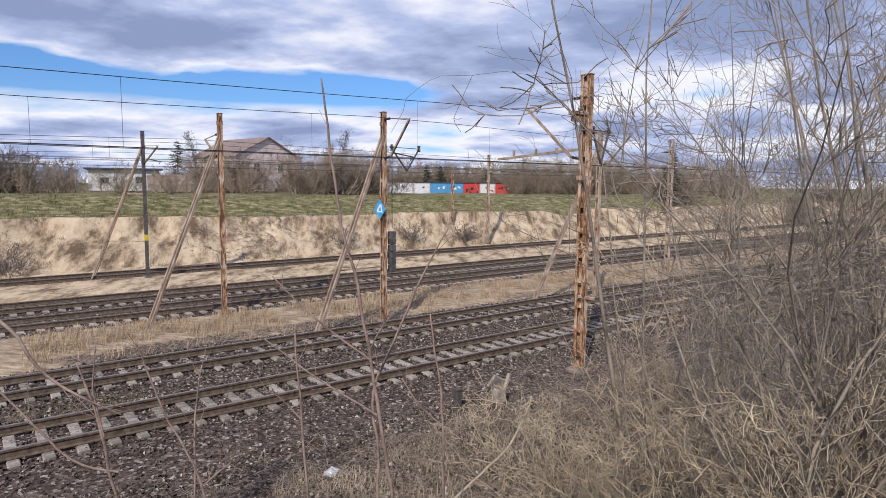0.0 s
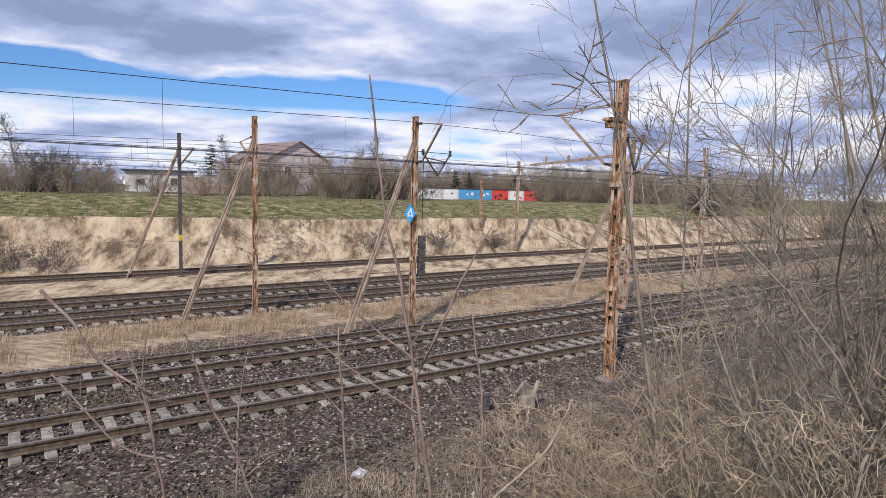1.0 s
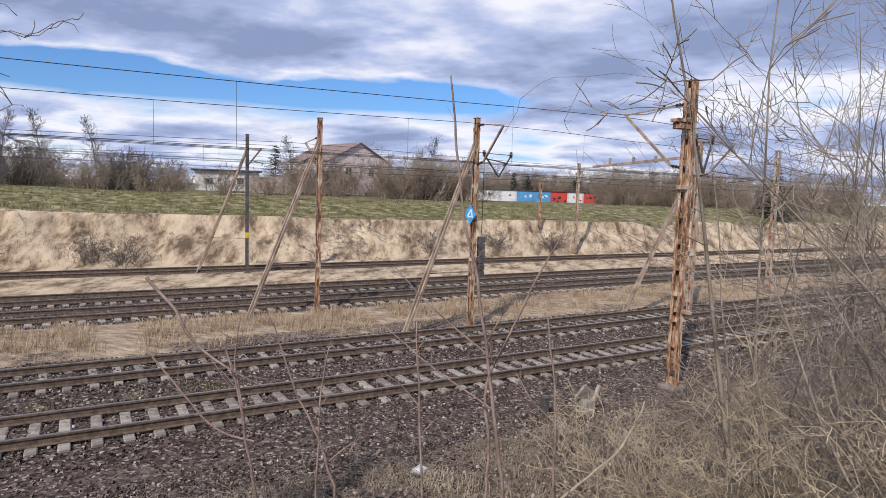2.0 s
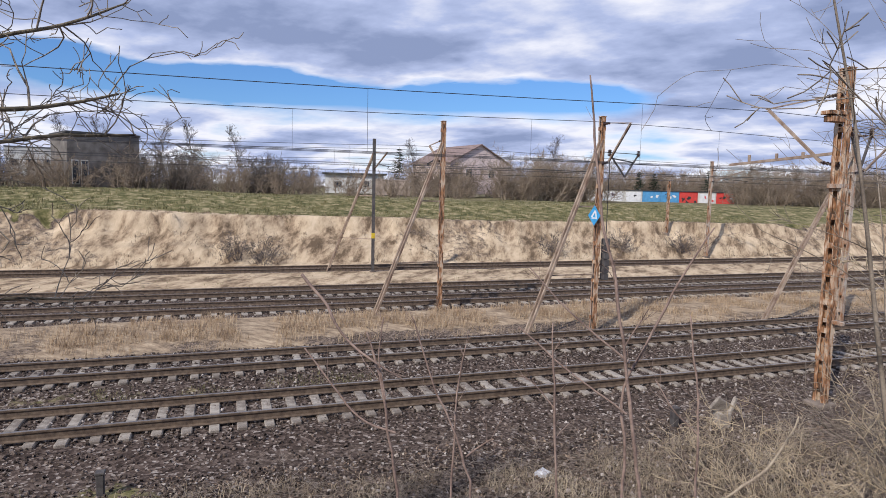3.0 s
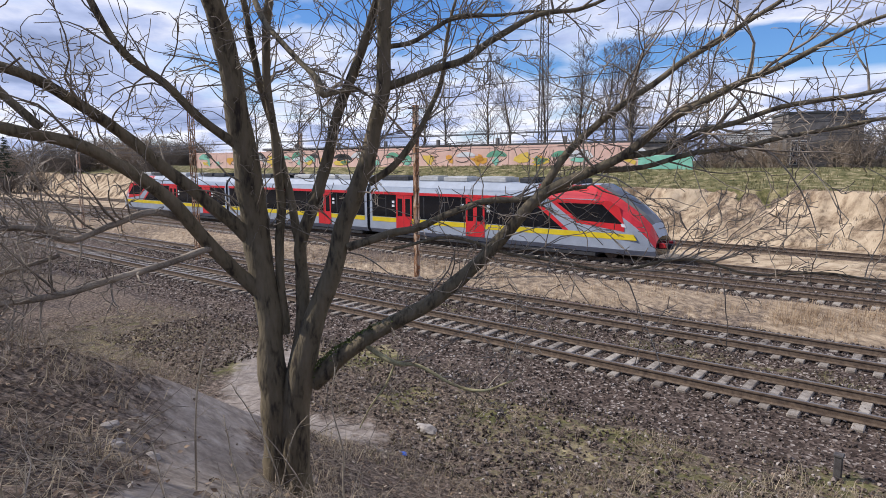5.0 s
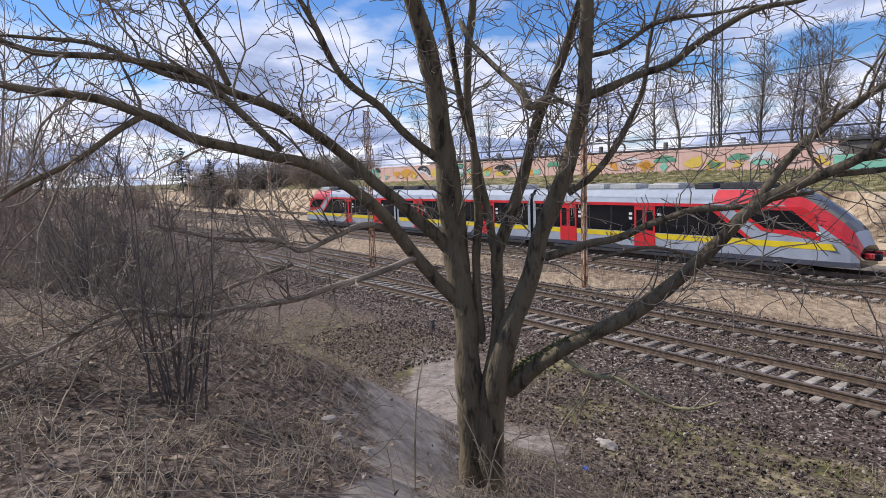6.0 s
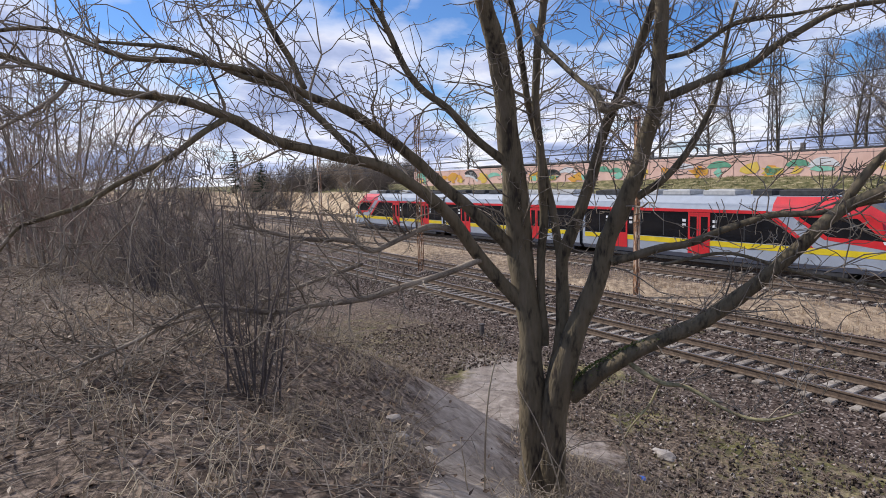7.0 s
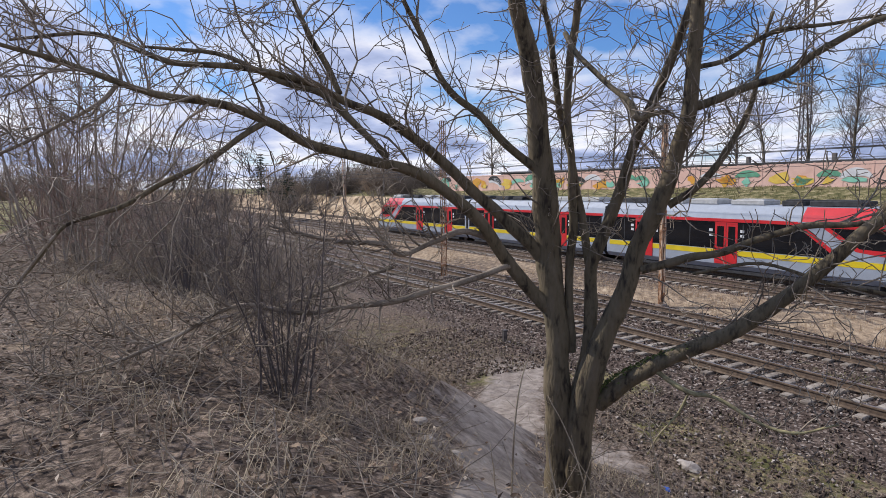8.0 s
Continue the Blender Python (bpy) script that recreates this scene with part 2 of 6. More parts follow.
def link(name, verts, faces, mats, parent=None, label="", smooth_faces=False, slots=None):
    me = bpy.data.meshes.new(name)
    me.from_pydata([tuple(v) for v in verts], [], faces)
    for m in (mats if isinstance(mats, (list, tuple)) else [mats]):
        me.materials.append(m)
    if slots:
        me.polygons.foreach_set("material_index", slots)
    if smooth_faces:
        me.polygons.foreach_set("use_smooth", [True] * len(me.polygons))
    me.update()
    ob = new(name, me)
    if parent:
        ob.parent = parent
    if label:
        ob["label"] = label
    return ob


def part(name, bm, mat, parent, label=""):
    me = bpy.data.meshes.new(name)
    bm.to_mesh(me)
    bm.free()
    me.materials.append(mat)
    ob = new(name, me)
    ob.parent = parent
    if label:
        ob["label"] = label
    return ob


def thing(name, place, label, category, group="", kind="", rz=0.0):
    ob = new(name)
    ob.matrix_world = Matrix.Translation(place) @ Matrix.Rotation(rz, 4, "Z")
    ob.empty_display_size = 0.2
    return tagged(ob, label, category, group, kind)


def box(bm, size, place=(0, 0, 0), turn=None, bevel=0.0):
    m = Matrix.Translation(place) @ (turn.to_4x4() if turn else Matrix()) @ Matrix.Diagonal((*size, 1))
    r = bmesh.ops.create_cube(bm, size=1, matrix=m)
    if bevel:
        es = list({e for v in r["verts"] for e in v.link_edges})
        bmesh.ops.bevel(bm, geom=es, offset=bevel, segments=1, affect="EDGES")


def beam(bm, a, b, w, h, up=(0, 0, 1)):
    """A bar of section w by h from a to b."""
    a, b = Vector(a), Vector(b)
    d = b - a
    x = d.normalized()
    y = Vector(up).cross(x)
    if y.length < 1e-4:
        y = Vector((0, 1, 0)).cross(x)
    y.normalize()
    z = x.cross(y)
    rot = Matrix((x, y, z)).transposed()
    box(bm, (d.length, w, h), (a + b) / 2, rot)


class Tubes:
    """Many tapering round bars in one mesh."""

    def __init__(self):
        self.v, self.f = [], []

    def add(self, pts, radii, sides=5, cap=True):
        n = len(pts)
        base = len(self.v)
        prev = None
        for i in range(n):
            d = (pts[min(i + 1, n - 1)] - pts[max(i - 1, 0)])
            if d.length < 1e-6:
                d = Vector((0, 0, 1))
            d.normalize()
            if prev is None:
                prev = d.orthogonal().normalized()
            x = prev - d * prev.dot(d)
            if x.length < 1e-5:
                x = d.orthogonal()
            x.normalize()
            prev = x
            y = d.cross(x)
            r = radii[i] if not isinstance(radii, float) else radii
            for k in range(sides):
                a = 2 * math.pi * k / sides
                self.v.append(pts[i] + x * (r * math.cos(a)) + y * (r * math.sin(a)))
        for i in range(n - 1):
            for k in range(sides):
                k2 = (k + 1) % sides
                a, b = base + i * sides, base + (i + 1) * sides
                self.f.append((a + k, a + k2, b + k2, b + k))
        if cap:
            self.f.append(tuple(base + (n - 1) * sides + k for k in range(sides)))

    def link(self, name, mat, parent=None, label=""):
        return link(name, self.v, self.f, mat, parent, label, True)


def curve_points(ctrl, per=4):
    """A smooth line through the control points (Catmull-Rom); each is (x, y, z, r)."""
    c = [Vector(p) for p in ctrl]
    c = [c[0] * 2 - c[1]] + c + [c[-1] * 2 - c[-2]]
    out = []
    for i in range(1, len(c) - 2):
        for k in range(per):
            t = k / per
            p0, p1, p2, p3 = c[i - 1], c[i], c[i + 1], c[i + 2]
            out.append(0.5 * ((2 * p1) + (p2 - p0) * t + (2 * p0 - 5 * p1 + 4 * p2 - p3) * t * t + (3 * p1 - p0 - 3 * p2 + p3) * t ** 3))
    out.append(c[-2])
    return [p.xyz for p in out], [max(0.0015, p.w) for p in out]


def twig(tb, rnd, start, way, length, radius, depth, droop=0.0, wild=0.35, kids=(2, 4), sides=4, shrink=0.6, spread=(25, 60), segs=5, least=0.0012, up=0.0, fill=None):
    """A branch that wanders and forks into smaller ones. fill: takes the thinnest ones."""
    d = way.normalized()
    p = start.copy()
    pts, rad = [p.copy()], [radius]
    step = length / segs
    for i in range(segs):
        d = d + Vector((rnd.gauss(0, wild), rnd.gauss(0, wild), rnd.gauss(0, wild))) * 0.5 + Vector((0, 0, up - droop)) * 0.3
        d.normalize()
        p = p + d * step
        pts.append(p.copy())
        rad.append(max(least, radius * (1 - 0.75 * (i + 1) / segs)))
    (fill if fill is not None and depth <= 0 else tb).add(pts, rad, sides if depth > 0 else 3, cap=False)
    if depth > 0:
        for _ in range(rnd.randint(*kids)):
            i = rnd.randint(1, segs)
            base_d = (pts[i] - pts[i - 1]).normalized()
            ax = base_d.orthogonal().normalized()
            ax.rotate(Matrix.Rotation(rnd.uniform(0, 6.283), 3, base_d))
            nd = base_d.copy()
            nd.rotate(Matrix.Rotation(radians(rnd.uniform(*spread)), 3, ax))
            twig(tb, rnd, pts[i], nd, length * shrink * rnd.uniform(0.6, 1.1), max(least, rad[i] * 0.65), depth - 1, droop, wild, kids, sides, shrink, spread, max(3, segs - 1), least, up, fill)
    return pts, rad


# ---- ground ----
def mix_ground():
    """The ground's material: soil with dead leaves, gravel, sand and grass, by weights on the mesh."""
    m = bpy.data.materials.new("trackside_ground")
    m.use_nodes = True
    nt = m.node_tree
    N, L = nt.nodes.new, nt.links.new
    b = nt.nodes["Principled BSDF"]
    b.inputs["Roughness"].default_value = 0.97
    b.inputs["Specular IOR Level"].default_value = 0.15
    tc = N("ShaderNodeTexCoord")

    def noise_ramp(scale, detail, stops, stretch=None, rough=0.55):
        n = N("ShaderNodeTexNoise")
        n.inputs["Scale"].default_value, n.inputs["Detail"].default_value, n.inputs["Roughness"].default_value = scale, detail, rough
        if stretch:
            mp = N("ShaderNodeMapping"); mp.inputs["Scale"].default_value = stretch
            mp.inputs["Rotation"].default_value = (0, 0, -HEAD)
            L(tc.outputs["Object"], mp.inputs[0]); L(mp.outputs[0], n.inputs["Vector"])
        else:
            L(tc.outputs["Object"], n.inputs["Vector"])
        r = N("ShaderNodeValToRGB")
        while len(r.color_ramp.elements) < len(stops):
            r.color_ramp.elements.new(0.5)
        for e, (pos, col) in zip(r.color_ramp.elements, stops):
            e.position, e.color = pos, (*col, 1)
        L(n.outputs["Fac"], r.inputs[0])
        return r.outputs[0], n.outputs["Fac"]

    def stones(scale, stops):
        v = N("ShaderNodeTexVoronoi"); v.inputs["Scale"].default_value = scale
        L(tc.outputs["Object"], v.inputs["Vector"])
        sp = N("ShaderNodeSeparateColor"); L(v.outputs["Color"], sp.inputs[0])
        r = N("ShaderNodeValToRGB")
        while len(r.color_ramp.elements) < len(stops):
            r.color_ramp.elements.new(0.5)
        for e, (pos, col) in zip(r.color_ramp.elements, stops):
            e.position, e.color = pos, (*col, 1)
        L(sp.outputs[0], r.inputs[0])
        return r.outputs[0], v.outputs["Distance"]

    soil, hs = noise_ramp(11, 12, [(0.38, (0.026, 0.019, 0.015)), (0.5, (0.12, 0.09, 0.07)), (0.63, (0.36, 0.28, 0.22))], rough=0.78)
    sand, hd = noise_ramp(0.9, 10, [(0.39, (0.14, 0.098, 0.062)), (0.46, (0.33, 0.24, 0.155)), (0.53, (0.50, 0.385, 0.255)), (0.66, (0.64, 0.51, 0.35))], (1.0, 0.45, 0.45), 0.72)
    grass, hg = noise_ramp(1.1, 10, [(0.38, (0.05, 0.055, 0.02)), (0.5, (0.16, 0.145, 0.06)), (0.63, (0.42, 0.34, 0.20))], None, 0.76)
    dry, hy = noise_ramp(2.2, 10, [(0.34, (0.13, 0.095, 0.068)), (0.5, (0.34, 0.255, 0.17)), (0.68, (0.58, 0.46, 0.32))], (0.6, 1.6, 1), 0.76)
    grav, hv = stones(16, [(0.0, (0.028, 0.02, 0.016)), (0.5, (0.08, 0.057, 0.046)), (0.86, (0.155, 0.117, 0.096)), (1.0, (0.36, 0.31, 0.27))])
    path, hp = noise_ramp(3.0, 9, [(0.36, (0.17, 0.14, 0.118)), (0.5, (0.29, 0.245, 0.208)), (0.66, (0.44, 0.385, 0.335))], None, 0.8)
    cur = soil
    bumpv = hs
    for name, col, h in (("gravel", grav, hv), ("dry", dry, hy), ("sand", sand, hd), ("grass", grass, hg), ("path", path, hp)):
        at_ = N("ShaderNodeAttribute"); at_.attribute_name = name
        # ragged edges between the covers
        rag = N("ShaderNodeTexNoise"); rag.inputs["Scale"].default_value = 2.6; rag.inputs["Detail"].default_value = 8; rag.inputs["Roughness"].default_value = 0.7
        L(tc.outputs["Object"], rag.inputs["Vector"])
        s1 = N("ShaderNodeMath"); s1.operation = "MULTIPLY_ADD"; s1.inputs[1].default_value = 1.3; s1.inputs[2].default_value = -0.65
        L(rag.outputs["Fac"], s1.inputs[0])
        s2 = N("ShaderNodeMath"); s2.operation = "ADD"
        L(at_.outputs["Fac"], s2.inputs[0]); L(s1.outputs[0], s2.inputs[1])
        r = N("ShaderNodeMapRange"); r.inputs["From Min"].default_value, r.inputs["From Max"].default_value = 0.38, 0.62
        L(s2.outputs[0], r.inputs["Value"])
        mx = N("ShaderNodeMix"); mx.data_type = "RGBA"
        L(r.outputs[0], mx.inputs["Factor"]); L(cur, mx.inputs[6]); L(col, mx.inputs[7])
        cur = mx.outputs[2]
        mf = N("ShaderNodeMix"); mf.data_type = "FLOAT"
        L(r.outputs[0], mf.inputs["Factor"]); L(bumpv, mf.inputs[2]); L(h, mf.inputs[3])
        bumpv = mf.outputs[0]
    L(cur, b.inputs["Base Color"])
    bp = N("ShaderNodeBump"); bp.inputs["Strength"].default_value = 0.55; bp.inputs["Distance"].default_value = 0.03
    L(bumpv, bp.inputs["Height"]); L(bp.outputs[0], b.inputs["Normal"])
    return m


def spaced(parts):
    out = []
    for a, b, st in parts:
        x = a
        while x < b - 1e-6:
            out.append(x)
            x += st
    return out


def build_ground():
    ss = spaced(((-1500, -300, 200), (-300, -100, 20), (-100, -45, 2.5), (-45, 45, 0.45), (45, 110, 1.5), (110, 300, 20), (300, 1501, 200)))
    oo = spaced(((-1500, -300, 200), (-300, -80, 20), (-80, -24, 3), (-24, -4, 0.4), (-4, -2, 0.4), (-2, 6.2, 0.2), (6.2, 11.4, 0.4), (11.4, 18.6, 0.2), (18.6, 27.6, 0.4), (27.6, 35, 0.2), (35, 50, 0.9), (50, 130, 8), (130, 300, 30), (300, 1501, 200)))
    verts, zones = [], {k: [] for k in ("gravel", "dry", "sand", "grass", "path")}
    for s in ss:
        for o in oo:
            verts.append(at(s, o, height(s, o)))
            n = noise.noise((s * 0.35, o * 0.35, 11))
            n2 = noise.noise((s * 0.12, o * 0.12, 5))
            g = 1.0 if (-2.2 < o < 6.3 or 11.2 < o < 18.9 or 24.0 < o < 26.8) else 0.0
            if -4.6 < o <= -2.2:
                g = 0.62 + 0.2 * n
            d = ((0.9 + 0.4 * n if o > 7.6 else 0.52 + 0.5 * n) if s < 6 else 0.55 + 0.5 * n2) if 6.3 < o < 11.2 else 0.0
            if 6.3 < o < 11.2 and s > 6:
                g = 0.55 + 0.4 * n
            n3 = noise.noise((s * 1.1, o * 0.8, 15))
            turf = 32.2 + 1.8 * n2 + 1.2 * n + 0.9 * n3
            sa = 1.0 if 18.9 < o < 24 else (1.0 if 26.8 <= o < turf else 0.0)
            if 18.9 < o < 24:
                sa = 0.75 + 0.3 * n
                d = 0.45
            if 28 < o < 32.5 and n2 + 0.6 * n3 < -0.05:
                sa -= 0.45
            gr = 0.95 if turf < o < 50 else (0.6 if o >= 50 else 0.0)
            if o < -4:
                d = (0.30 if o < -9 else 0.06) + 0.3 * n2 + 0.25 * n
                if s > 3 and -9 < o < -4:
                    g *= 0.55
                    gr = 0.30 + 0.45 * n2
                if s > 28 and o < -19:
                    gr = 0.8
            for ms, mo, mr in MOSSY:
                gr = max(gr, 0.92 - math.hypot(s - ms, o - mo) / mr) if o < 0 else gr
            if 1.3 < o < 2.9:
                gr = 0.30 + 0.2 * n if s > -4 else 0.1
            # the trodden path that comes down past the tree
            pa = 0.0
            if s > 3.6 and o < -4.5:
                line = lerp_table(s, PATH_LINE)
                pa = max(0.0, 1.4 - abs(o - line) / (0.37 + 0.10 * max(0.0, s - 5))) * (0.9 if s < 15 else max(0.0, 1 - (s - 15) / 4))
                pa = max(pa, 0.95 - math.hypot(s - 10.6, o + 8.4) / 2.6, (0.66 - abs(o - line) / 4.5) if 6.5 < s < 14 else 0.0)
            if o < -21 and s > 10:
                pa = max(pa, 1.0 - abs(o + 24 + 0.03 * s) / 1.6)
            for k, v in (("gravel", g), ("dry", d), ("sand", sa), ("grass", gr), ("path", pa * 0.95)):
                zones[k].append(max(0.0, min(1.0, v)))
    w = len(oo)
    faces = [(i * w + j, (i + 1) * w + j, (i + 1) * w + j + 1, i * w + j + 1) for i in range(len(ss) - 1) for j in range(w - 1)]
    ob = link("ground", verts, faces, mix_ground(), smooth_faces=True)
    for k, v in zones.items():
        a = ob.data.attributes.new(k, "FLOAT", "POINT")
        a.data.foreach_set("value", v)
    tagged(ob, "bare soil, gravel, sand and dry winter grass beside the railway", "ground", kind="structure")


MOSSY = ((14.0, -4.0, 2.6), (2.4, -4.0, 1.6), (8.6, -5.2, 1.3), (10.8, -5.6, 1.5), (15.6, -6.6, 2.0), (6.0, -4.4, 1.4))
PATH_LINE = ((4, -15.1), (4.8, -14.45), (6.5, -13.05), (8.8, -11.75), (14.3, -7.2), (16, -5.6))
build_ground()


def on_path(s, o):
    return 3.6 < s < 16 and (abs(o - lerp_table(s, PATH_LINE)) < 0.34 + 0.14 * max(0.0, s - 5) or math.hypot(s - 10.6, o + 8.4) < 1.4)


# ---- tracks ----
RAIL_SHAPE = tuple((1.2 * a, 1.28 * h) for a, h in ((-0.062, 0.0), (0.062, 0.0), (0.062, 0.012), (0.010, 0.028), (0.009, 0.118), (0.035, 0.128), (0.036, 0.156), (0.028, 0.165), (-0.028, 0.165), (-0.036, 0.156), (-0.035, 0.128), (-0.009, 0.118), (-0.010, 0.028), (-0.062, 0.012)))


def rail(parent, off, s0, s1, step=4.0):
    v, f, slots = [], [], []
    k = len(RAIL_SHAPE)
    n = int((s1 - s0) / step) + 1
    for i in range(n):
        s = s0 + (s1 - s0) * i / (n - 1)
        wob = 0.012 * noise.noise((s * 0.15, off, 0))
        for a, h in RAIL_SHAPE:
            v.append(at(s, off + a + wob, h + 0.004))
    for i in range(n - 1):
        for j in range(k):
            j2 = (j + 1) % k
            f.append((i * k + j, i * k + j2, (i + 1) * k + j2, (i + 1) * k + j))
            slots.append(1 if j == 7 else 0)
    return link("rail", v, f, [M["rail"], M["railtop"]], parent, slots=slots)


def sleeper_mesh(name, mat):
    bm = bmesh.new()
    box(bm, (0.235, 2.26, 0.16), (0, 0, -0.08), bevel=0.02)
    me = bpy.data.meshes.new(name)
    bm.to_mesh(me)
    bm.free()
    me.materials.append(mat)
    return me


def track(off, s0, s1, label, mat, near, rs0=-260, rs1=330):
    t = thing("railway_track", at(0, off, 0), label, "railway track", "parallel railway tracks", "structure")
    inv = t.matrix_world.inverted()
    for e in (-0.752, 0.752):
        r = rail(t, off + e, rs0, rs1)
        r.matrix_parent_inverse = inv
    rnd = random.Random(int(off * 10) + 5)
    me = sleeper_mesh("sleeper", mat)
    rot = Matrix.Rotation(HEAD + math.pi / 2, 4, "Z")
    s = s0
    rest_v, rest_f = [], []
    cube = [(-0.125, -1.25), (0.125, -1.25), (0.125, 1.25), (-0.125, 1.25)]
    i = 0
    while s < s1:
        m = Matrix.Translation(at(s + rnd.uniform(-0.02, 0.02), off + rnd.uniform(-0.03, 0.03), rnd.uniform(-0.012, 0.004))) @ rot @ Matrix.Rotation(rnd.gauss(0, 0.012), 4, "Z")
        if near and near[0] <= s <= near[1]:
            ob = new("sleeper", me)
            ob.parent = t
            ob.matrix_parent_inverse = inv
            ob.matrix_basis = m
        else:
            b = len(rest_v)
            for z in (-0.16, 0.0):
                for x, y in cube:
                    rest_v.append(m @ Vector((x, y, z)))
            rest_f += [(b + 4, b + 5, b + 6, b + 7), (b, b + 1, b + 5, b + 4), (b + 1, b + 2, b + 6, b + 5), (b + 2, b + 3, b + 7, b + 6), (b + 3, b, b + 4, b + 7)]
        s += 0.6
    if rest_v:
        r = link("sleeper_row", rest_v, rest_f, mat, t)
        r.matrix_parent_inverse = inv
        r["kind"] = "stuff"
    return t


TRACKS = ((0.0, "near track with rusty rails on pale concrete sleepers"), (4.155, "second track with rusty rails on concrete sleepers"),
          (13.0, "main line track with dark ballast and rusty rails"), (16.9, "main line track under the train, dark ballast"), (25.4, "rusty siding track along the foot of the sandy slope"))
track(TRACKS[0][0], -60, 150, TRACKS[0][1], M["sleeper"], (-36, 60))
track(TRACKS[1][0], -60, 150, TRACKS[1][1], M["sleeper"], (-36, 60))
track(TRACKS[2][0], -70, 120, TRACKS[2][1], M["sleeper"], None)
track(TRACKS[3][0], -70, 120, TRACKS[3][1], M["sleeper"], None)
track(TRACKS[4][0], -50, 90, TRACKS[4][1], M["sleeper_old"], None)


def ballast():
    """Loose broken stone between and beside the sleepers of the two near tracks."""
    rnd = random.Random(4)
    v, f = [], []
    shape = [Vector(p) for p in ((1, 0, -0.6), (-0.4, 0.9, -0.6), (-0.5, -0.9, -0.6), (0.6, 0.6, 0.5), (-0.9, 0.1, 0.45), (0.3, -0.8, 0.55))]
    tri = ((0, 1, 3), (1, 4, 3), (1, 2, 4), (2, 5, 4), (2, 0, 5), (0, 3, 5), (3, 4, 5))
    for band, count, s0, s1 in (((-3.6, 6.6), 34000, -30, 42), ((11.0, 18.8), 12000, -30, 40), ((-8.0, -3.2), 13000, -12, 22)):
        for _ in range(count):
            s = s0 + (s1 - s0) * rnd.random()
            o = rnd.uniform(*band)
            if on_path(s, o):
                continue
            r = rnd.uniform(0.020, 0.050)
            z = height(s, o) + rnd.uniform(0.0, 0.03)
            for c in (0.0, 4.155):
                if abs(o - c) < 1.7:
                    z = max(height(s, o) + rnd.uniform(0.0, 0.025), rnd.uniform(-0.075, -0.02) if abs(o - c) < 1.35 else rnd.uniform(-0.10, -0.04))
            if abs(o + 3.4) < 1.3 and rnd.random() < 0.35:
                continue
            p = at(s, o, z)
            q = Euler((rnd.uniform(0, 6), rnd.uniform(0, 6), rnd.uniform(0, 6))).to_matrix()
            b = len(v)
            sx = rnd.uniform(0.7, 1.3)
            for c in shape:
                v.append(p + q @ Vector((c.x * r * sx, c.y * r, c.z * r)))
            f += [(b + i, b + j, b + k) for i, j, k in tri]
    ob = link("ballast_stones", v, f, stone_material())
    tagged(ob, "brown and grey broken ballast stones between the rails", "ballast", kind="stuff")


def stone_material():
    m = bpy.data.materials.new("loose_ballast")
    m.use_nodes = True
    nt = m.node_tree
    b = nt.nodes["Principled BSDF"]
    b.inputs["Roughness"].default_value = 0.95
    g, r = nt.nodes.new("ShaderNodeNewGeometry"), nt.nodes.new("ShaderNodeValToRGB")
    stops = [(0.0, (0.03, 0.021, 0.017)), (0.45, (0.092, 0.066, 0.05)), (0.85, (0.185, 0.14, 0.112)), (1.0, (0.50, 0.44, 0.39))]
    while len(r.color_ramp.elements) < 4:
        r.color_ramp.elements.new(0.5)
    for e, (p, c) in zip(r.color_ramp.elements, stops):
        e.position, e.color = p, (*c, 1)
    nt.links.new(g.outputs["Random Per Island"], r.inputs[0])
    nt.links.new(r.outputs[0], b.inputs["Base Color"])
    return m


ballast()

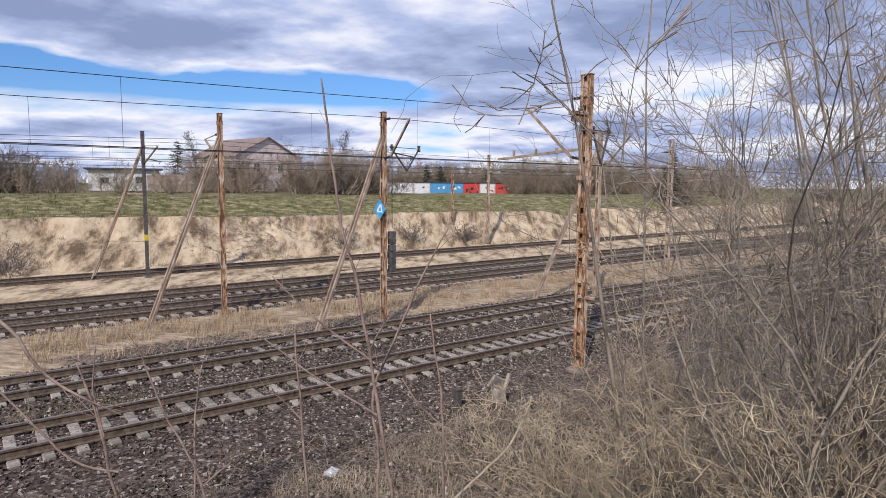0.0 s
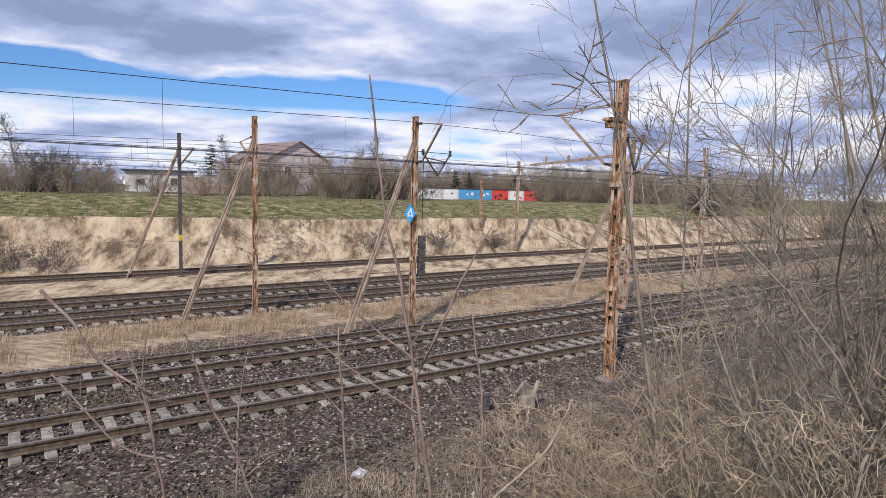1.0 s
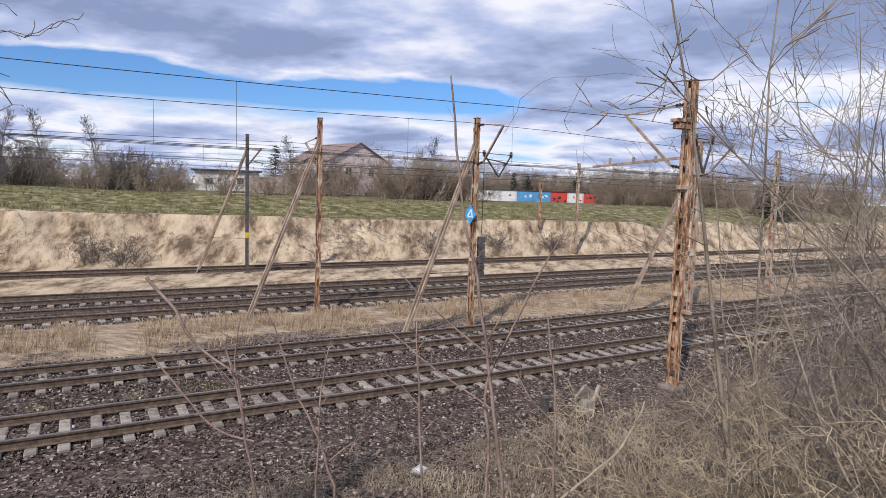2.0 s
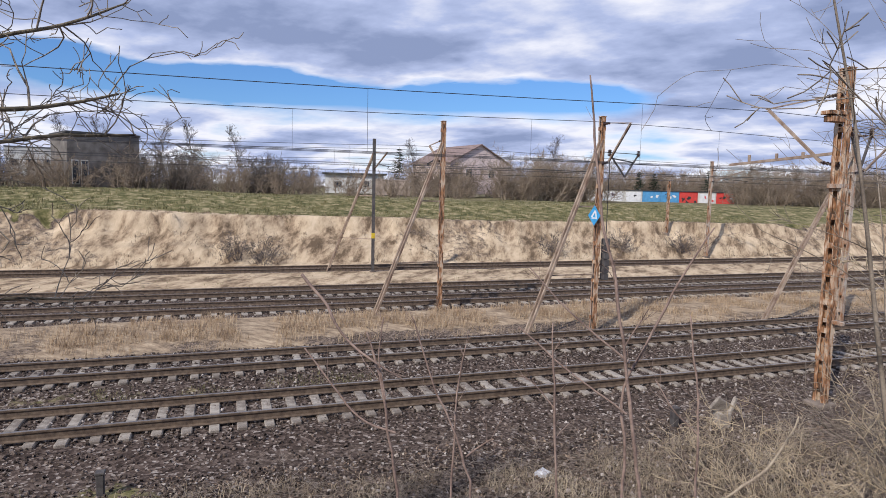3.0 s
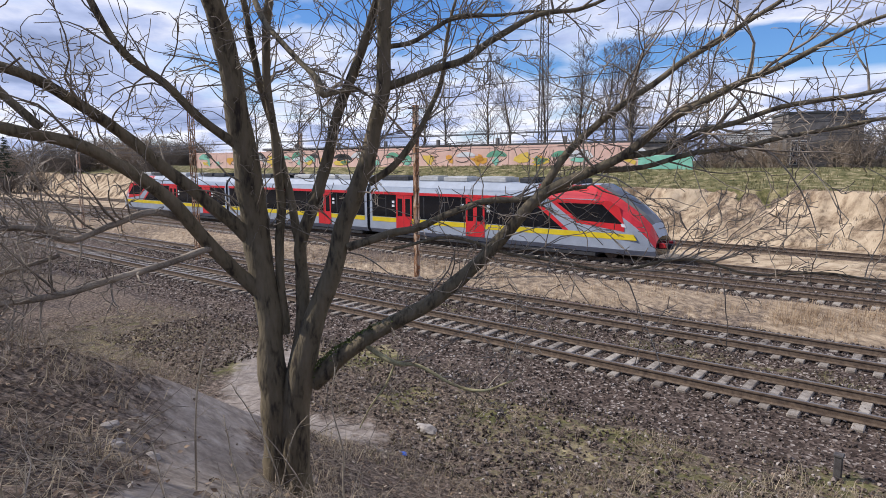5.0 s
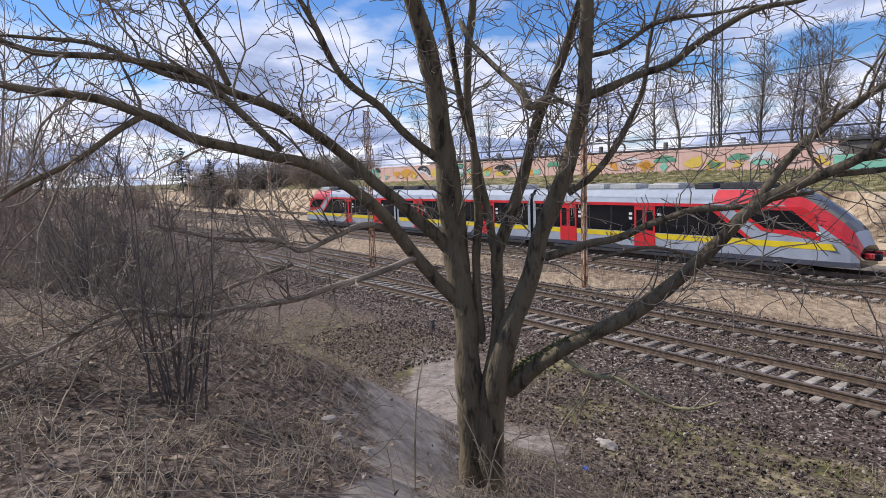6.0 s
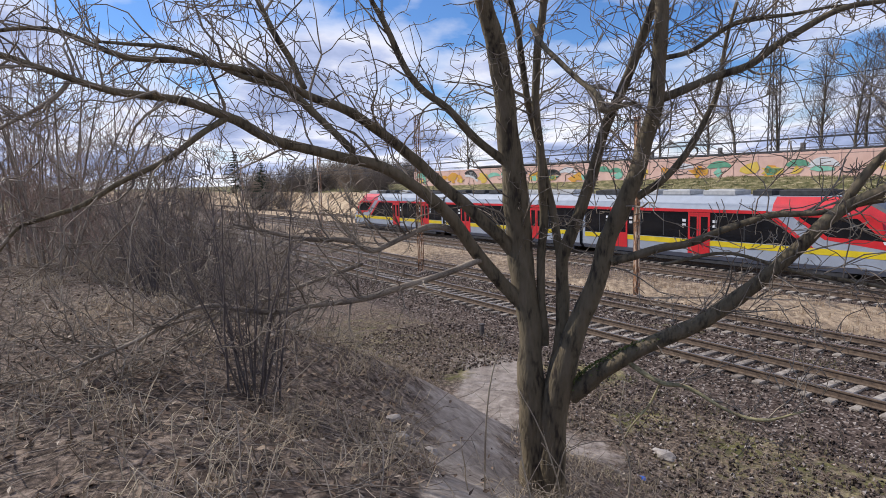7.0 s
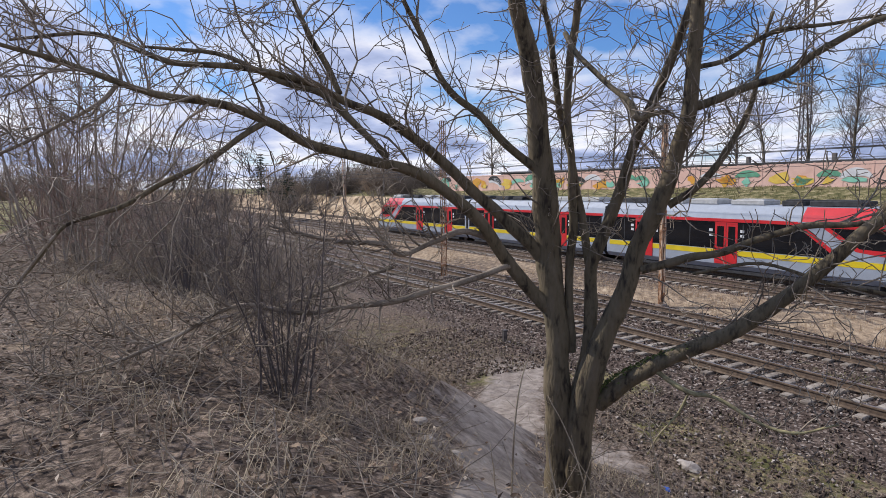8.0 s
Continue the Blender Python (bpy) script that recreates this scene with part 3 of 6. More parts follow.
# ---- overhead line: poles, arms, wires ----
def steel_pole(place, top, width, label, mat, strut=None, strut_top=7.4, levels=(2.2, 4.9), lattice=False, flange=0.06):
    """Two channels joined by battens (or four angles with lacing), on a footing, with a raking strut."""
    base = Vector((place[0], place[1], height(*so(place)) - 0.05))
    t = thing("catenary_pole", base, label, "pole", "overhead line poles", rz=HEAD)
    h = top - base.z
    bm = bmesh.new()
    box(bm, (width * 1.7, width * 1.7, 0.3), (0, 0, 0.0), bevel=0.03)
    part("footing", bm, M["sleeper_old"], t, "weathered concrete footing")
    if lattice:
        w = width / 2
        for x in (-w, w):
            for y in (-w * 0.7, w * 0.7):
                bm = bmesh.new()
                box(bm, (0.06, 0.012, h), (x, y, h / 2), bevel=0.003)
                box(bm, (0.012, 0.06, h), (x, y, h / 2), bevel=0.003)
                part("post", bm, mat, t)
        n = int(h / 0.42)
        for i in range(n):
            z0, z1 = 0.3 + i * 0.42, 0.3 + (i + 1) * 0.42
            bm = bmesh.new()
            for y in (-w * 0.7 - 0.01, w * 0.7 + 0.01):
                a, b = (-w, w) if i % 2 else (w, -w)
                beam(bm, (a, y, z0), (b, y, min(z1, h)), 0.045, 0.008)
            part("lacing_bar", bm, mat, t)
        for i in range(int(h / 1.3)):
            bm = bmesh.new()
            box(bm, (width + 0.05, width * 0.75, 0.07), (0, 0, 0.9 + i * 1.3), bevel=0.004)
            part("batten", bm, M["pole_pale"], t)
    else:
        for e in (-1, 1):
            bm = bmesh.new()
            box(bm, (0.018, 0.16, h), (e * width / 2, 0, h / 2), bevel=0.003)
            box(bm, (flange, 0.014, h), (e * (width - flange) / 2, 0.073, h / 2))
            box(bm, (flange, 0.014, h), (e * (width - flange) / 2, -0.073, h / 2))
            part("post", bm, mat if e < 0 or flange > 0.06 else M["pole_pale"] if mat is M["rust"] else mat, t)
        for i in range(int(h / 0.75)):
            bm = bmesh.new()
            for y in (-0.084, 0.084):
                box(bm, (width + 0.03, 0.008, 0.15), (0, y, 0.6 + i * 0.75), bevel=0.002)
            part("batten", bm, mat, t)
    bm = bmesh.new()
    box(bm, (width + 0.05, 0.2, 0.03), (0, 0, h + 0.01), bevel=0.006)
    part("cap", bm, mat, t)
    if strut:
        inv = t.matrix_world.inverted()
        fz = height(*so(strut)) - 0.05
        foot = inv @ Vector((strut[0], strut[1], fz))
        head = Vector((0, 0, strut_top - base.z))
        side = Vector((foot.y, -foot.x, 0)).normalized() * 0.09
        for e in (-1, 1):
            bm = bmesh.new()
            beam(bm, foot + side * e * 1.3, head + side * e, 0.085, 0.085)
            part("strut", bm, M["strut"], t)
        n = 6
        for i in range(1, n):
            k = i / n
            p = foot.lerp(head, k)
            bm = bmesh.new()
            beam(bm, p - side * 1.3, p + side * 1.3, 0.05, 0.012)
            part("strut_batten", bm, M["strut"], t)
        for lv in levels:
            k = (lv - fz) / (strut_top - fz)
            p = foot.lerp(head, k)
            bm = bmesh.new()
            beam(bm, p, (0, 0, p.z), 0.05, 0.05)
            part("crossbar", bm, M["strut"], t)
    return t


def insulator(bm, a, b, r=0.055):
    a, b = Vector(a), Vector(b)
    d = b - a
    rot = d.to_track_quat("Z", "Y").to_matrix().to_4x4()
    n = 5
    for i in range(n):
        c = a + d * ((i + 0.5) / n)
        bmesh.ops.create_cone(bm, cap_ends=True, segments=8, radius1=r, radius2=r * 0.45, depth=d.length / n * 0.8, matrix=Matrix.Translation(c) @ rot)


def cantilever(pole, reach, z_mess, z_cont, tube=False):
    """The arm that carries the wires; reach: metres across the tracks, signed (plus: away)."""
    h0 = pole.matrix_world.translation.z
    zm, zc = z_mess - h0, z_cont - h0
    e = math.copysign(0.55, reach)
    bm = bmesh.new()
    beam(bm, (e, 0, zm + 0.12), (reach, 0, zm), 0.035, 0.035)
    part("tie_rod", bm, M["strut"], pole)
    bm = bmesh.new()
    beam(bm, (e, 0, zc + 0.2), (reach * 0.96, 0, zm - 0.03), 0.07, 0.07)
    part("arm", bm, M["strut"], pole)
    bm = bmesh.new()
    if tube:
        beam(bm, (e * 0.3, 0, zc + 0.42), (reach * 1.5, 0, zc + 0.22), 0.075, 0.075)
        for k in (0.45, 0.8, 1.2):
            box(bm, (0.07, 0.07, 0.2), (reach * k, 0, zc + 0.40), bevel=0.01)
    else:
        beam(bm, (reach * 0.4, 0, zc + 0.32), (reach * 1.1, 0, zc + 0.12), 0.04, 0.04)
        beam(bm, (reach * 1.1, 0, zc + 0.12), (reach, 0, zc), 0.025, 0.025)
    part("registration_arm", bm, M["strut"] if tube else M["wire"], pole)
    for a, b in (((0.05 * e, 0, zm + 0.12), (e, 0, zm + 0.12)), ((0.05 * e, 0, zc + 0.1), (e, 0, zc + 0.2))):
        bm = bmesh.new()
        insulator(bm, a, b)
        part("insulator", bm, M["ceramic"], pole, "dark brown ribbed insulator")


P1 = steel_pole((-17.1, 35.7), 8.40, 0.20, "dark steel overhead line pole with raking strut and yellow band", M["pole_dark"], (-20.2, 35.5), 7.6)
P2 = steel_pole((-9.45, 26.45), 8.40, 0.26, "rust-streaked pale steel pole with raking strut in dry grass", M["rust"], (-11.55, 24.0), 7.5)
P3 = steel_pole((-2.56, 25.5), 8.40, 0.24, "rusty steel pole with strut and blue diamond sign", M["rust"], (-4.9, 23.5), 7.5)
P4 = steel_pole((4.05, 18.7), 8.75, 0.34, "heavy rusty steel pole at the edge of the track", M["rust"], None, flange=0.10)
P5 = steel_pole((-30.1, 4.4), 8.05, 0.24, "brown weathered steel pole beside the second track", M["rust"])
P6 = steel_pole((-38.1, -6.65), 9.3, 0.26, "rusty lattice pole between bare shrubs and tracks", M["rust"], lattice=True)
P7 = steel_pole((7.55, 31.4), 8.2, 0.22, "pale rusty pole with strut behind the lattice pole", M["pole_pale"], (4.3, 30.3), 7.6)
P8 = steel_pole((3.9, 58.0), 8.3, 0.26, "distant pale steel pole beside the siding", M["pole_pale"])
P9 = steel_pole((0.6, 59.5), 6.6, 0.22, "distant rusty steel pole beside the siding", M["rust"])
P10 = steel_pole((14.3, 40.4), 8.5, 0.30, "pale flaking pole beyond the bare thicket", M["pole_pale"])
for s_, o_ in ((60, 6.5), (88, 6.5), (50, 22.5)):
    p_ = at(s_, o_)
    steel_pole((p_.x, p_.y), 8.2, 0.26, "distant weathered pole beside the tracks", M["pole_pale"])
cantilever(P3, -1.9, 8.0, 6.45)
cantilever(P4, 2.5, 8.0, 6.2, True)
cantilever(P5, -2.3, 7.80, 6.45)
cantilever(P2, 2.0, 7.45, 6.5)
cantilever(P1, -3.4, 7.45, 6.5)
cantilever(P7, -1.9, 8.0, 6.45)
cantilever(P10, 3.0, 7.6, 6.45)
cantilever(P8, -3.6, 7.45, 6.5)

# dark forked hangers beside the poles
for pole_, y0, y1, y2, zt, zl in ((P3, -0.4, -1.15, -1.75, 7.0, 6.1), (P4, -0.32, -0.72, -1.05, 7.15, 6.2)):
    zb = pole_.matrix_world.translation.z
    for ya, yb in ((y0, y1), (y2, y1)):
        bm = bmesh.new()
        beam(bm, (0, ya, zt - zb), (0, yb, zl - zb), 0.05, 0.05)
        part("hanger_bar", bm, M["pole_dark"], pole_)
        bm = bmesh.new()
        insulator(bm, (0, ya, zt - zb - 0.1), (0, ya, zt - zb + 0.16), 0.09)
        part("insulator", bm, M["ceramic"], pole_, "dark brown ribbed insulator")
    bm = bmesh.new()
    beam(bm, (0, 0, zt - zb + 0.05), (0, y2, zt - zb + 0.02), 0.025, 0.025)
    part("hanger_wire", bm, M["wire"], pole_)

# the bracket and weight box on the lattice pole and on the signed pole
bm = bmesh.new()
box(bm, (0.32, 0.75, 0.10), (0, 0.25, 7.75), bevel=0.01)
box(bm, (0.24, 0.5, 0.16), (0, 0.3, 7.6), bevel=0.01)
part("bracket", bm, M["rust"], P4)
bm = bmesh.new()
box(bm, (0.36, 0.36, 0.12), (0, 0, 5.9), bevel=0.01)
part("clamp", bm, M["pole_pale"], P4)
bm = bmesh.new()
box(bm, (0.56, 0.1, 0.1), (-0.2, 0, 2.35), bevel=0.01)
part("clamp", bm, M["pole_pale"], P4)
for i in range(6):
    bm = bmesh.new()
    box(bm, (0.28, 0.24, 0.26), (0.0, -0.42, 2.25 + i * 0.28), bevel=0.015)
    part("counterweight", bm, M["pole_dark"], P3, "dark stacked tension weight")
bm = bmesh.new()
beam(bm, (0, -0.42, 3.9), (0, -0.42, 7.2), 0.02, 0.02)
part("weight_cable", bm, M["wire"], P3)
bm = bmesh.new()
box(bm, (0.22, 0.19, 0.34), (0, 0, 2.35), bevel=0.004)
part("yellow_band", bm, material("yellow_paint", (0.75, 0.55, 0.03), (0.5, 0.35, 0.03), 6, 0.6), P1, "yellow painted band")


def diamond_sign():
    """The blue diamond with a white mark."""
    base = P3.matrix_world.translation
    view = Vector((-0.06, -1, 0)).normalized()
    c = Vector((base.x - 0.12, base.y - 0.25, 4.55))
    t = thing("diamond_sign", c, "blue and white diamond-shaped enamel sign on rusty pole", "sign", rz=math.radians(-3))
    bm = bmesh.new()
    w, h = 0.24, 0.40
    for y0, sc in ((0.0, 1.0),):
        vs = [bm.verts.new((x * sc, y, z * sc)) for y in (-0.01, 0.01) for x, z in ((0, h), (w, 0), (0, -h), (-w, 0))]
        bm.faces.new(vs[:4]); bm.faces.new(vs[7:3:-1])
        for i in range(4):
            bm.faces.new((vs[i], vs[4 + i], vs[4 + (i + 1) % 4], vs[(i + 1) % 4]))
    bmesh.ops.recalc_face_normals(bm, faces=bm.faces)
    part("plate", bm, material("blue_enamel", (0.06, 0.38, 0.72), (0.04, 0.25, 0.5), 5, 0.4), t)
    white = material("white_enamel", (0.8, 0.82, 0.83), (0.6, 0.62, 0.64), 5, 0.4)
    bm = bmesh.new()
    beam(bm, (-0.10, -0.014, -0.06), (0.04, -0.014, 0.20), 0.006, 0.06)
    beam(bm, (0.04, -0.014, 0.20), (0.09, -0.014, -0.14), 0.006, 0.05)
    beam(bm, (-0.10, -0.014, -0.1), (0.1, -0.014, -0.1), 0.006, 0.045)
    part("mark", bm, white, t)
    bm = bmesh.new()
    box(bm, (0.3, 0.03, 0.04), (0.05, 0.025, 0.0))
    part("clip", bm, M["rust"], t)


diamond_sign()


def wire_run(off, z, name, sag=0.0, spans=(-200, 260), posts=(), r=0.012):
    tb = Tubes()
    pts = []
    s = spans[0]
    while s <= spans[1]:
        k = ((s - posts[0]) / 48.0) % 1.0 if posts else 0.5
        pts.append(at(s, off + 0.15 * math.sin(s * 0.05), z - sag * 4 * k * (1 - k)))
        s += 4
    tb.add(pts, r, 5, cap=False)
    return tb


def overhead(off, zm, zc, first, label):
    """Messenger and contact wire with droppers."""
    t = thing("overhead_line", at(first, off, zc), label, "overhead line", "overhead lines")
    inv = t.matrix_world.inverted()
    for nm, z, sag, r in (("messenger_wire", zm, 0.35, 0.010), ("contact_wire", zc, 0.0, 0.008), ("contact_wire", zc + 0.03, 0.0, 0.008)):
        ob = wire_run(off + (0.06 if z > zc and z < zm else 0), z, nm, sag, posts=(first,), r=r).link(nm, M["wire"], t)
        ob.matrix_parent_inverse = inv
    for i in range(-10, 18):
        s = first + 4 + i * 8.0
        k = ((s - first) / 48.0) % 1.0
        tb = Tubes()
        o = off + 0.15 * math.sin(s * 0.05)
        tb.add([at(s, o, zc), at(s, o, zm - 0.35 * 4 * k * (1 - k))], 0.005, 4)
        ob = tb.link("dropper", M["wire"], t)
        ob.matrix_parent_inverse = inv


overhead(0.0, 8.12, 6.3, -15, "thin dark overhead wires above the near track")
overhead(4.155, 8.0, 6.5, -13.6, "thin dark overhead wires above the second track")
overhead(13.0, 7.45, 6.5, -9, "thin dark overhead wires above the main line")
overhead(16.9, 7.5, 6.55, -9, "thin dark overhead wires above the far main line")
overhead(25.4, 7.3, 6.5, -8, "thin dark overhead wires above the siding")


# ---- the train ----
def paint(name, base, rough=0.35):
    m = material(name, base, tuple(c * 0.8 for c in base), 1.5, rough, 0, 0.02, fine=30)
    m.node_tree.nodes["Principled BSDF"].inputs["Coat Weight"].default_value = 0.3
    return m


T_GREY, T_RED, T_YEL = paint("silver_grey_paint", (0.37, 0.41, 0.47)), paint("bright_red_paint", (0.68, 0.025, 0.03)), paint("yellow_paint_band", (0.80, 0.60, 0.02))
T_GLASS = material("dark_tinted_glass", (0.012, 0.013, 0.016), (0.008, 0.008, 0.01), 2, 0.08, 0, 0)
T_DARK = material("dark_underframe", (0.05, 0.05, 0.055), (0.02, 0.02, 0.02), 4, 0.8)
T_PALE = material("pale_grey_equipment", (0.5, 0.5, 0.48), (0.35, 0.35, 0.34), 4, 0.6)
T_LIGHTBAR = material("white_print", (0.75, 0.75, 0.75), (0.6, 0.6, 0.6), 4, 0.6)


def train():
    s_end, length, off = 13.0, 59.5, 16.9
    t = thing("commuter_train", at(s_end, off, 0.17), "red, grey and yellow electric commuter train on the main line", "train")
    t.matrix_world = Matrix.Translation(at(s_end, off, 0.045)) @ Matrix((U, -W, Vector((0, 0, 1)))).transposed().to_4x4()
    # own axes: x along the train, y towards the path, z up
    H, B, HW = 4.18, 0.62, 1.42

    def ring(x, d):
        k = min(1.0, d / 3.3)
        top = 1.5 + (H - 1.5) * (k ** 0.62)
        w = HW * (0.80 + 0.20 * min(1.0, d / 1.6) ** 0.6)
        sh = min(0.45, (top - B) * 0.3)
        low = B - 0.12
        prof = [(w * 0.86, low), (w, B + 0.15), (w, top - sh - 0.35), (w - 0.10, top - sh), (w - 0.45, top - 0.06), (w - 0.9, top)]
        return [(x, y, z) for y, z in prof] + [(x, -y, z) for y, z in reversed(prof)]

    def car(x0, x1, nose0, nose1):
        ds = sorted({0.0, 0.35, 0.8, 1.3, 1.9, 2.6, 3.3, 7.0})
        xs = [(x0 + d, d) for d in ds] if nose0 else [(x0, 9.0)]
        xs += [(x1 - d, d) for d in reversed(ds)] if nose1 else [(x1, 9.0)]
        v, f, slot = [], [], []
        for x, d in xs:
            v += ring(x, d)
        n = 12
        for i in range(len(xs) - 1):
            far_d = max(xs[i][1], xs[i + 1][1])
            nose = far_d < 3.4
            for j in range(n):
                j2 = (j + 1) % n
                f.append((i * n + j, i * n + j2, (i + 1) * n + j2, (i + 1) * n + j))
                up = j in (4, 5, 6)
                slot.append(1 if nose and up and far_d > 0.5 else 2 if (nose and j in (2, 3, 7, 8)) or (3.4 < far_d < 7.1 and j in (2, 3, 7, 8)) else 0)
        f.append(tuple(range(n))[::-1]); slot.append(1 if nose0 else 3)
        f.append(tuple((len(xs) - 1) * n + j for j in range(n))); slot.append(1 if nose1 else 3)
        body = link("car_body", v, f, [T_GREY, T_GLASS, T_RED, T_DARK], t, "silver grey car body with red cab", slots=slot)

        def panel(name, poly, mat, lift, label=""):
            for side in (1, -1):
                vs = [(x, side * (HW + lift), z) for x, z in poly] + [(x, side * (HW - 0.03), z) for x, z in poly]
                k = len(poly)
                fs = [tuple(range(k)), tuple(range(2 * k - 1, k - 1, -1))] + [(i, k + i, k + (i + 1) % k, (i + 1) % k) for i in range(k)]
                o = link(name, vs, fs, mat, body, label)
                bm = bmesh.new(); bm.from_mesh(o.data)
                bmesh.ops.recalc_face_normals(bm, faces=bm.faces)
                bm.to_mesh(o.data); bm.free()

        def flip(poly, at0):  # cab polygons are given as distance from the nose
            return [(x0 + d, z) for d, z in poly] if at0 else [(x1 - d, z) for d, z in poly]

        a, b = x0 + 0.25, x1 - 0.25
        a_, b_ = (x0 + 7.3 if nose0 else a), (x1 - 7.3 if nose1 else b)
        lo_a, lo_b = (x0 + 5.15 if nose0 else a), (x1 - 5.15 if nose1 else b)
        panel("window_band", [(lo_a, 1.64), (lo_b, 1.64), (b_, 3.2), (a_, 3.2)], T_GLASS, 0.008, "black tinted window band")
        panel("red_stripe", [(a_ - 0.1, 3.2), (b_ + 0.1, 3.2), (b_ + 0.1, 3.38), (a_ - 0.1, 3.38)], T_RED, 0.010)
        panel("yellow_stripe", [(x0 + 0.9 if nose0 else a, 1.30), (x1 - 0.9 if nose1 else b, 1.30), (x1 - 1.1 if nose1 else b, 1.60), (x0 + 1.1 if nose0 else a, 1.60)], T_YEL, 0.010)
        for has, zero in ((nose0, True), (nose1, False)):
            if has:
                panel("cab_panel", flip([(1.9, 3.0), (2.4, 3.3), (6.3, 3.38), (5.4, 2.75), (4.35, 2.05), (1.6, 1.72), (1.6, 2.0)], zero), T_RED, 0.004, "red cab side panel")
                panel("cab_window", flip([(1.7, 2.12), (2.9, 3.12), (5.6, 3.12), (4.2, 2.2)], zero), T_GLASS, 0.010, "black cab side window")
                panel("diagonal_edge", flip([(4.85, 1.62), (5.15, 1.62), (7.4, 3.25), (7.1, 3.36)], zero), T_RED, 0.012)
                panel("headlight", flip([(1.5, 1.95), (1.75, 1.98), (1.85, 2.2), (1.6, 2.12)], zero), T_LIGHTBAR, 0.006, "white headlight")
                bm = bmesh.new()
                e = 1 if zero else -1
                xe = x0 if zero else x1
                box(bm, (0.35, 0.30, 0.26), (xe - e * 0.2, 0.6, 1.05), bevel=0.03)
                part("buffer", bm, T_RED, body, "red buffer")
                bm = bmesh.new()
                box(bm, (0.35, 0.30, 0.26), (xe - e * 0.2, -0.6, 1.05), bevel=0.03)
                part("buffer", bm, T_RED, body, "red buffer")
                bm = bmesh.new()
                box(bm, (0.5, 0.3, 0.3), (xe - e * 0.25, 0, 0.95), bevel=0.04)
                part("coupler", bm, T_DARK, body)
        # doors in pairs, windows' pillars, marks
        doors = [11.3, 17.3] if nose0 else ([x1 - x0 - 17.3, x1 - x0 - 11.3] if nose1 else [4.6, 14.2])
        for d in doors:
            c = x0 + d
            panel("door", [(c - 0.72, 0.78), (c + 0.72, 0.78), (c + 0.72, 3.18), (c - 0.72, 3.18)], T_RED, 0.022, "bright red double passenger door")
            for e in (-0.36, 0.36):
                panel("door_window", [(c + e - 0.22, 1.75), (c + e + 0.22, 1.75), (c + e + 0.22, 2.95), (c + e - 0.22, 2.95)], T_GLASS, 0.028)
            panel("door_seam", [(c - 0.012, 0.8), (c + 0.012, 0.8), (c + 0.012, 3.16), (c - 0.012, 3.16)], T_DARK, 0.027)
            for e in (-1.0, 1.0):
                for z in (2.62, 2.35):
                    panel("mark", [(c + e - 0.12, z), (c + e + 0.12, z), (c + e + 0.12, z + 0.16), (c + e - 0.12, z + 0.16)], T_LIGHTBAR, 0.014)
        x = a_ + 1.2
        while x < b_ - 0.8:
            panel("pillar", [(x - 0.03, 1.72), (x + 0.03, 1.72), (x + 0.03, 3.1), (x - 0.03, 3.1)], T_DARK, 0.016)
            x += 1.75
        # roof equipment
        rnd = random.Random(int(x0) + 2)
        x = x0 + (4.5 if nose0 else 1.2)
        while x < x1 - (5.5 if nose1 else 2.4):
            ln = rnd.uniform(1.0, 2.6)
            bm = bmesh.new()
            box(bm, (ln, 1.5, 0.28), (x + ln / 2, 0, H + 0.12), bevel=0.04)
            box(bm, (ln * 0.8, 1.1, 0.06), (x + ln / 2, 0, H + 0.28), bevel=0.02)
            part("roof_unit", bm, T_PALE if rnd.random() < 0.6 else T_DARK, body)
            x += ln + rnd.uniform(0.3, 1.2)
        bm = bmesh.new()
        box(bm, (x1 - x0 - (5 if nose0 or nose1 else 1.5), 2.4, 0.36), ((x0 + x1) / 2 + (0.8 if nose0 else -0.8 if nose1 else 0), 0, 0.42), bevel=0.03)
        part("underframe", bm, T_DARK, body)
        return body

    cars = [(0, 20.6, True, False), (20.9, 38.6, False, False), (38.9, length, False, True)]
    for c in cars:
        car(*c)
    bogies = [3.8, 20.75, 38.75, length - 3.8]
    for c in bogies:
        bg = new("bogie", None)
        bm = bmesh.new()
        box(bm, (3.6, 2.0, 0.32), (c, 0, 0.62), bevel=0.04)
        for e in (-1.05, 1.05):
            box(bm, (0.6, 0.2, 0.3), (c - 1.25, e, 0.66), bevel=0.03)
            box(bm, (0.6, 0.2, 0.3), (c + 1.25, e, 0.66), bevel=0.03)
            box(bm, (0.5, 0.24, 0.4), (c, e, 0.72), bevel=0.05)
        bpy.data.objects.remove(bg)
        bog = part("bogie", bm, T_DARK, t, "dark grey bogie")
        for dx in (-1.25, 1.25):
            for e in (-0.75, 0.75):
                bm = bmesh.new()
                bmesh.ops.create_cone(bm, cap_ends=True, segments=20, radius1=0.42, radius2=0.42, depth=0.13, matrix=Matrix.Translation((c + dx, e, 0.59)) @ Matrix.Rotation(math.pi / 2, 4, "X"))
                part("wheel", bm, M["rail"], bog)
    for x in (20.75, 38.75):
        bm = bmesh.new()
        for i in range(5):
            box(bm, (0.07, 2.6, 3.2), (x - 0.16 + i * 0.08, 0, 2.3), bevel=0.015)
        part("gangway_bellows", bm, T_DARK, t)
    bm = bmesh.new()
    for y in (-0.5, 0.5):
        beam(bm, (31, y, H + 0.3), (29.8, y, H + 1.1), 0.04, 0.04)
        beam(bm, (29.8, y, H + 1.1), (31.2, y * 1.4, H + 2.1), 0.03, 0.03)
    beam(bm, (31.2, -0.8, H + 2.1), (31.2, 0.8, H + 2.1), 0.06, 0.04)
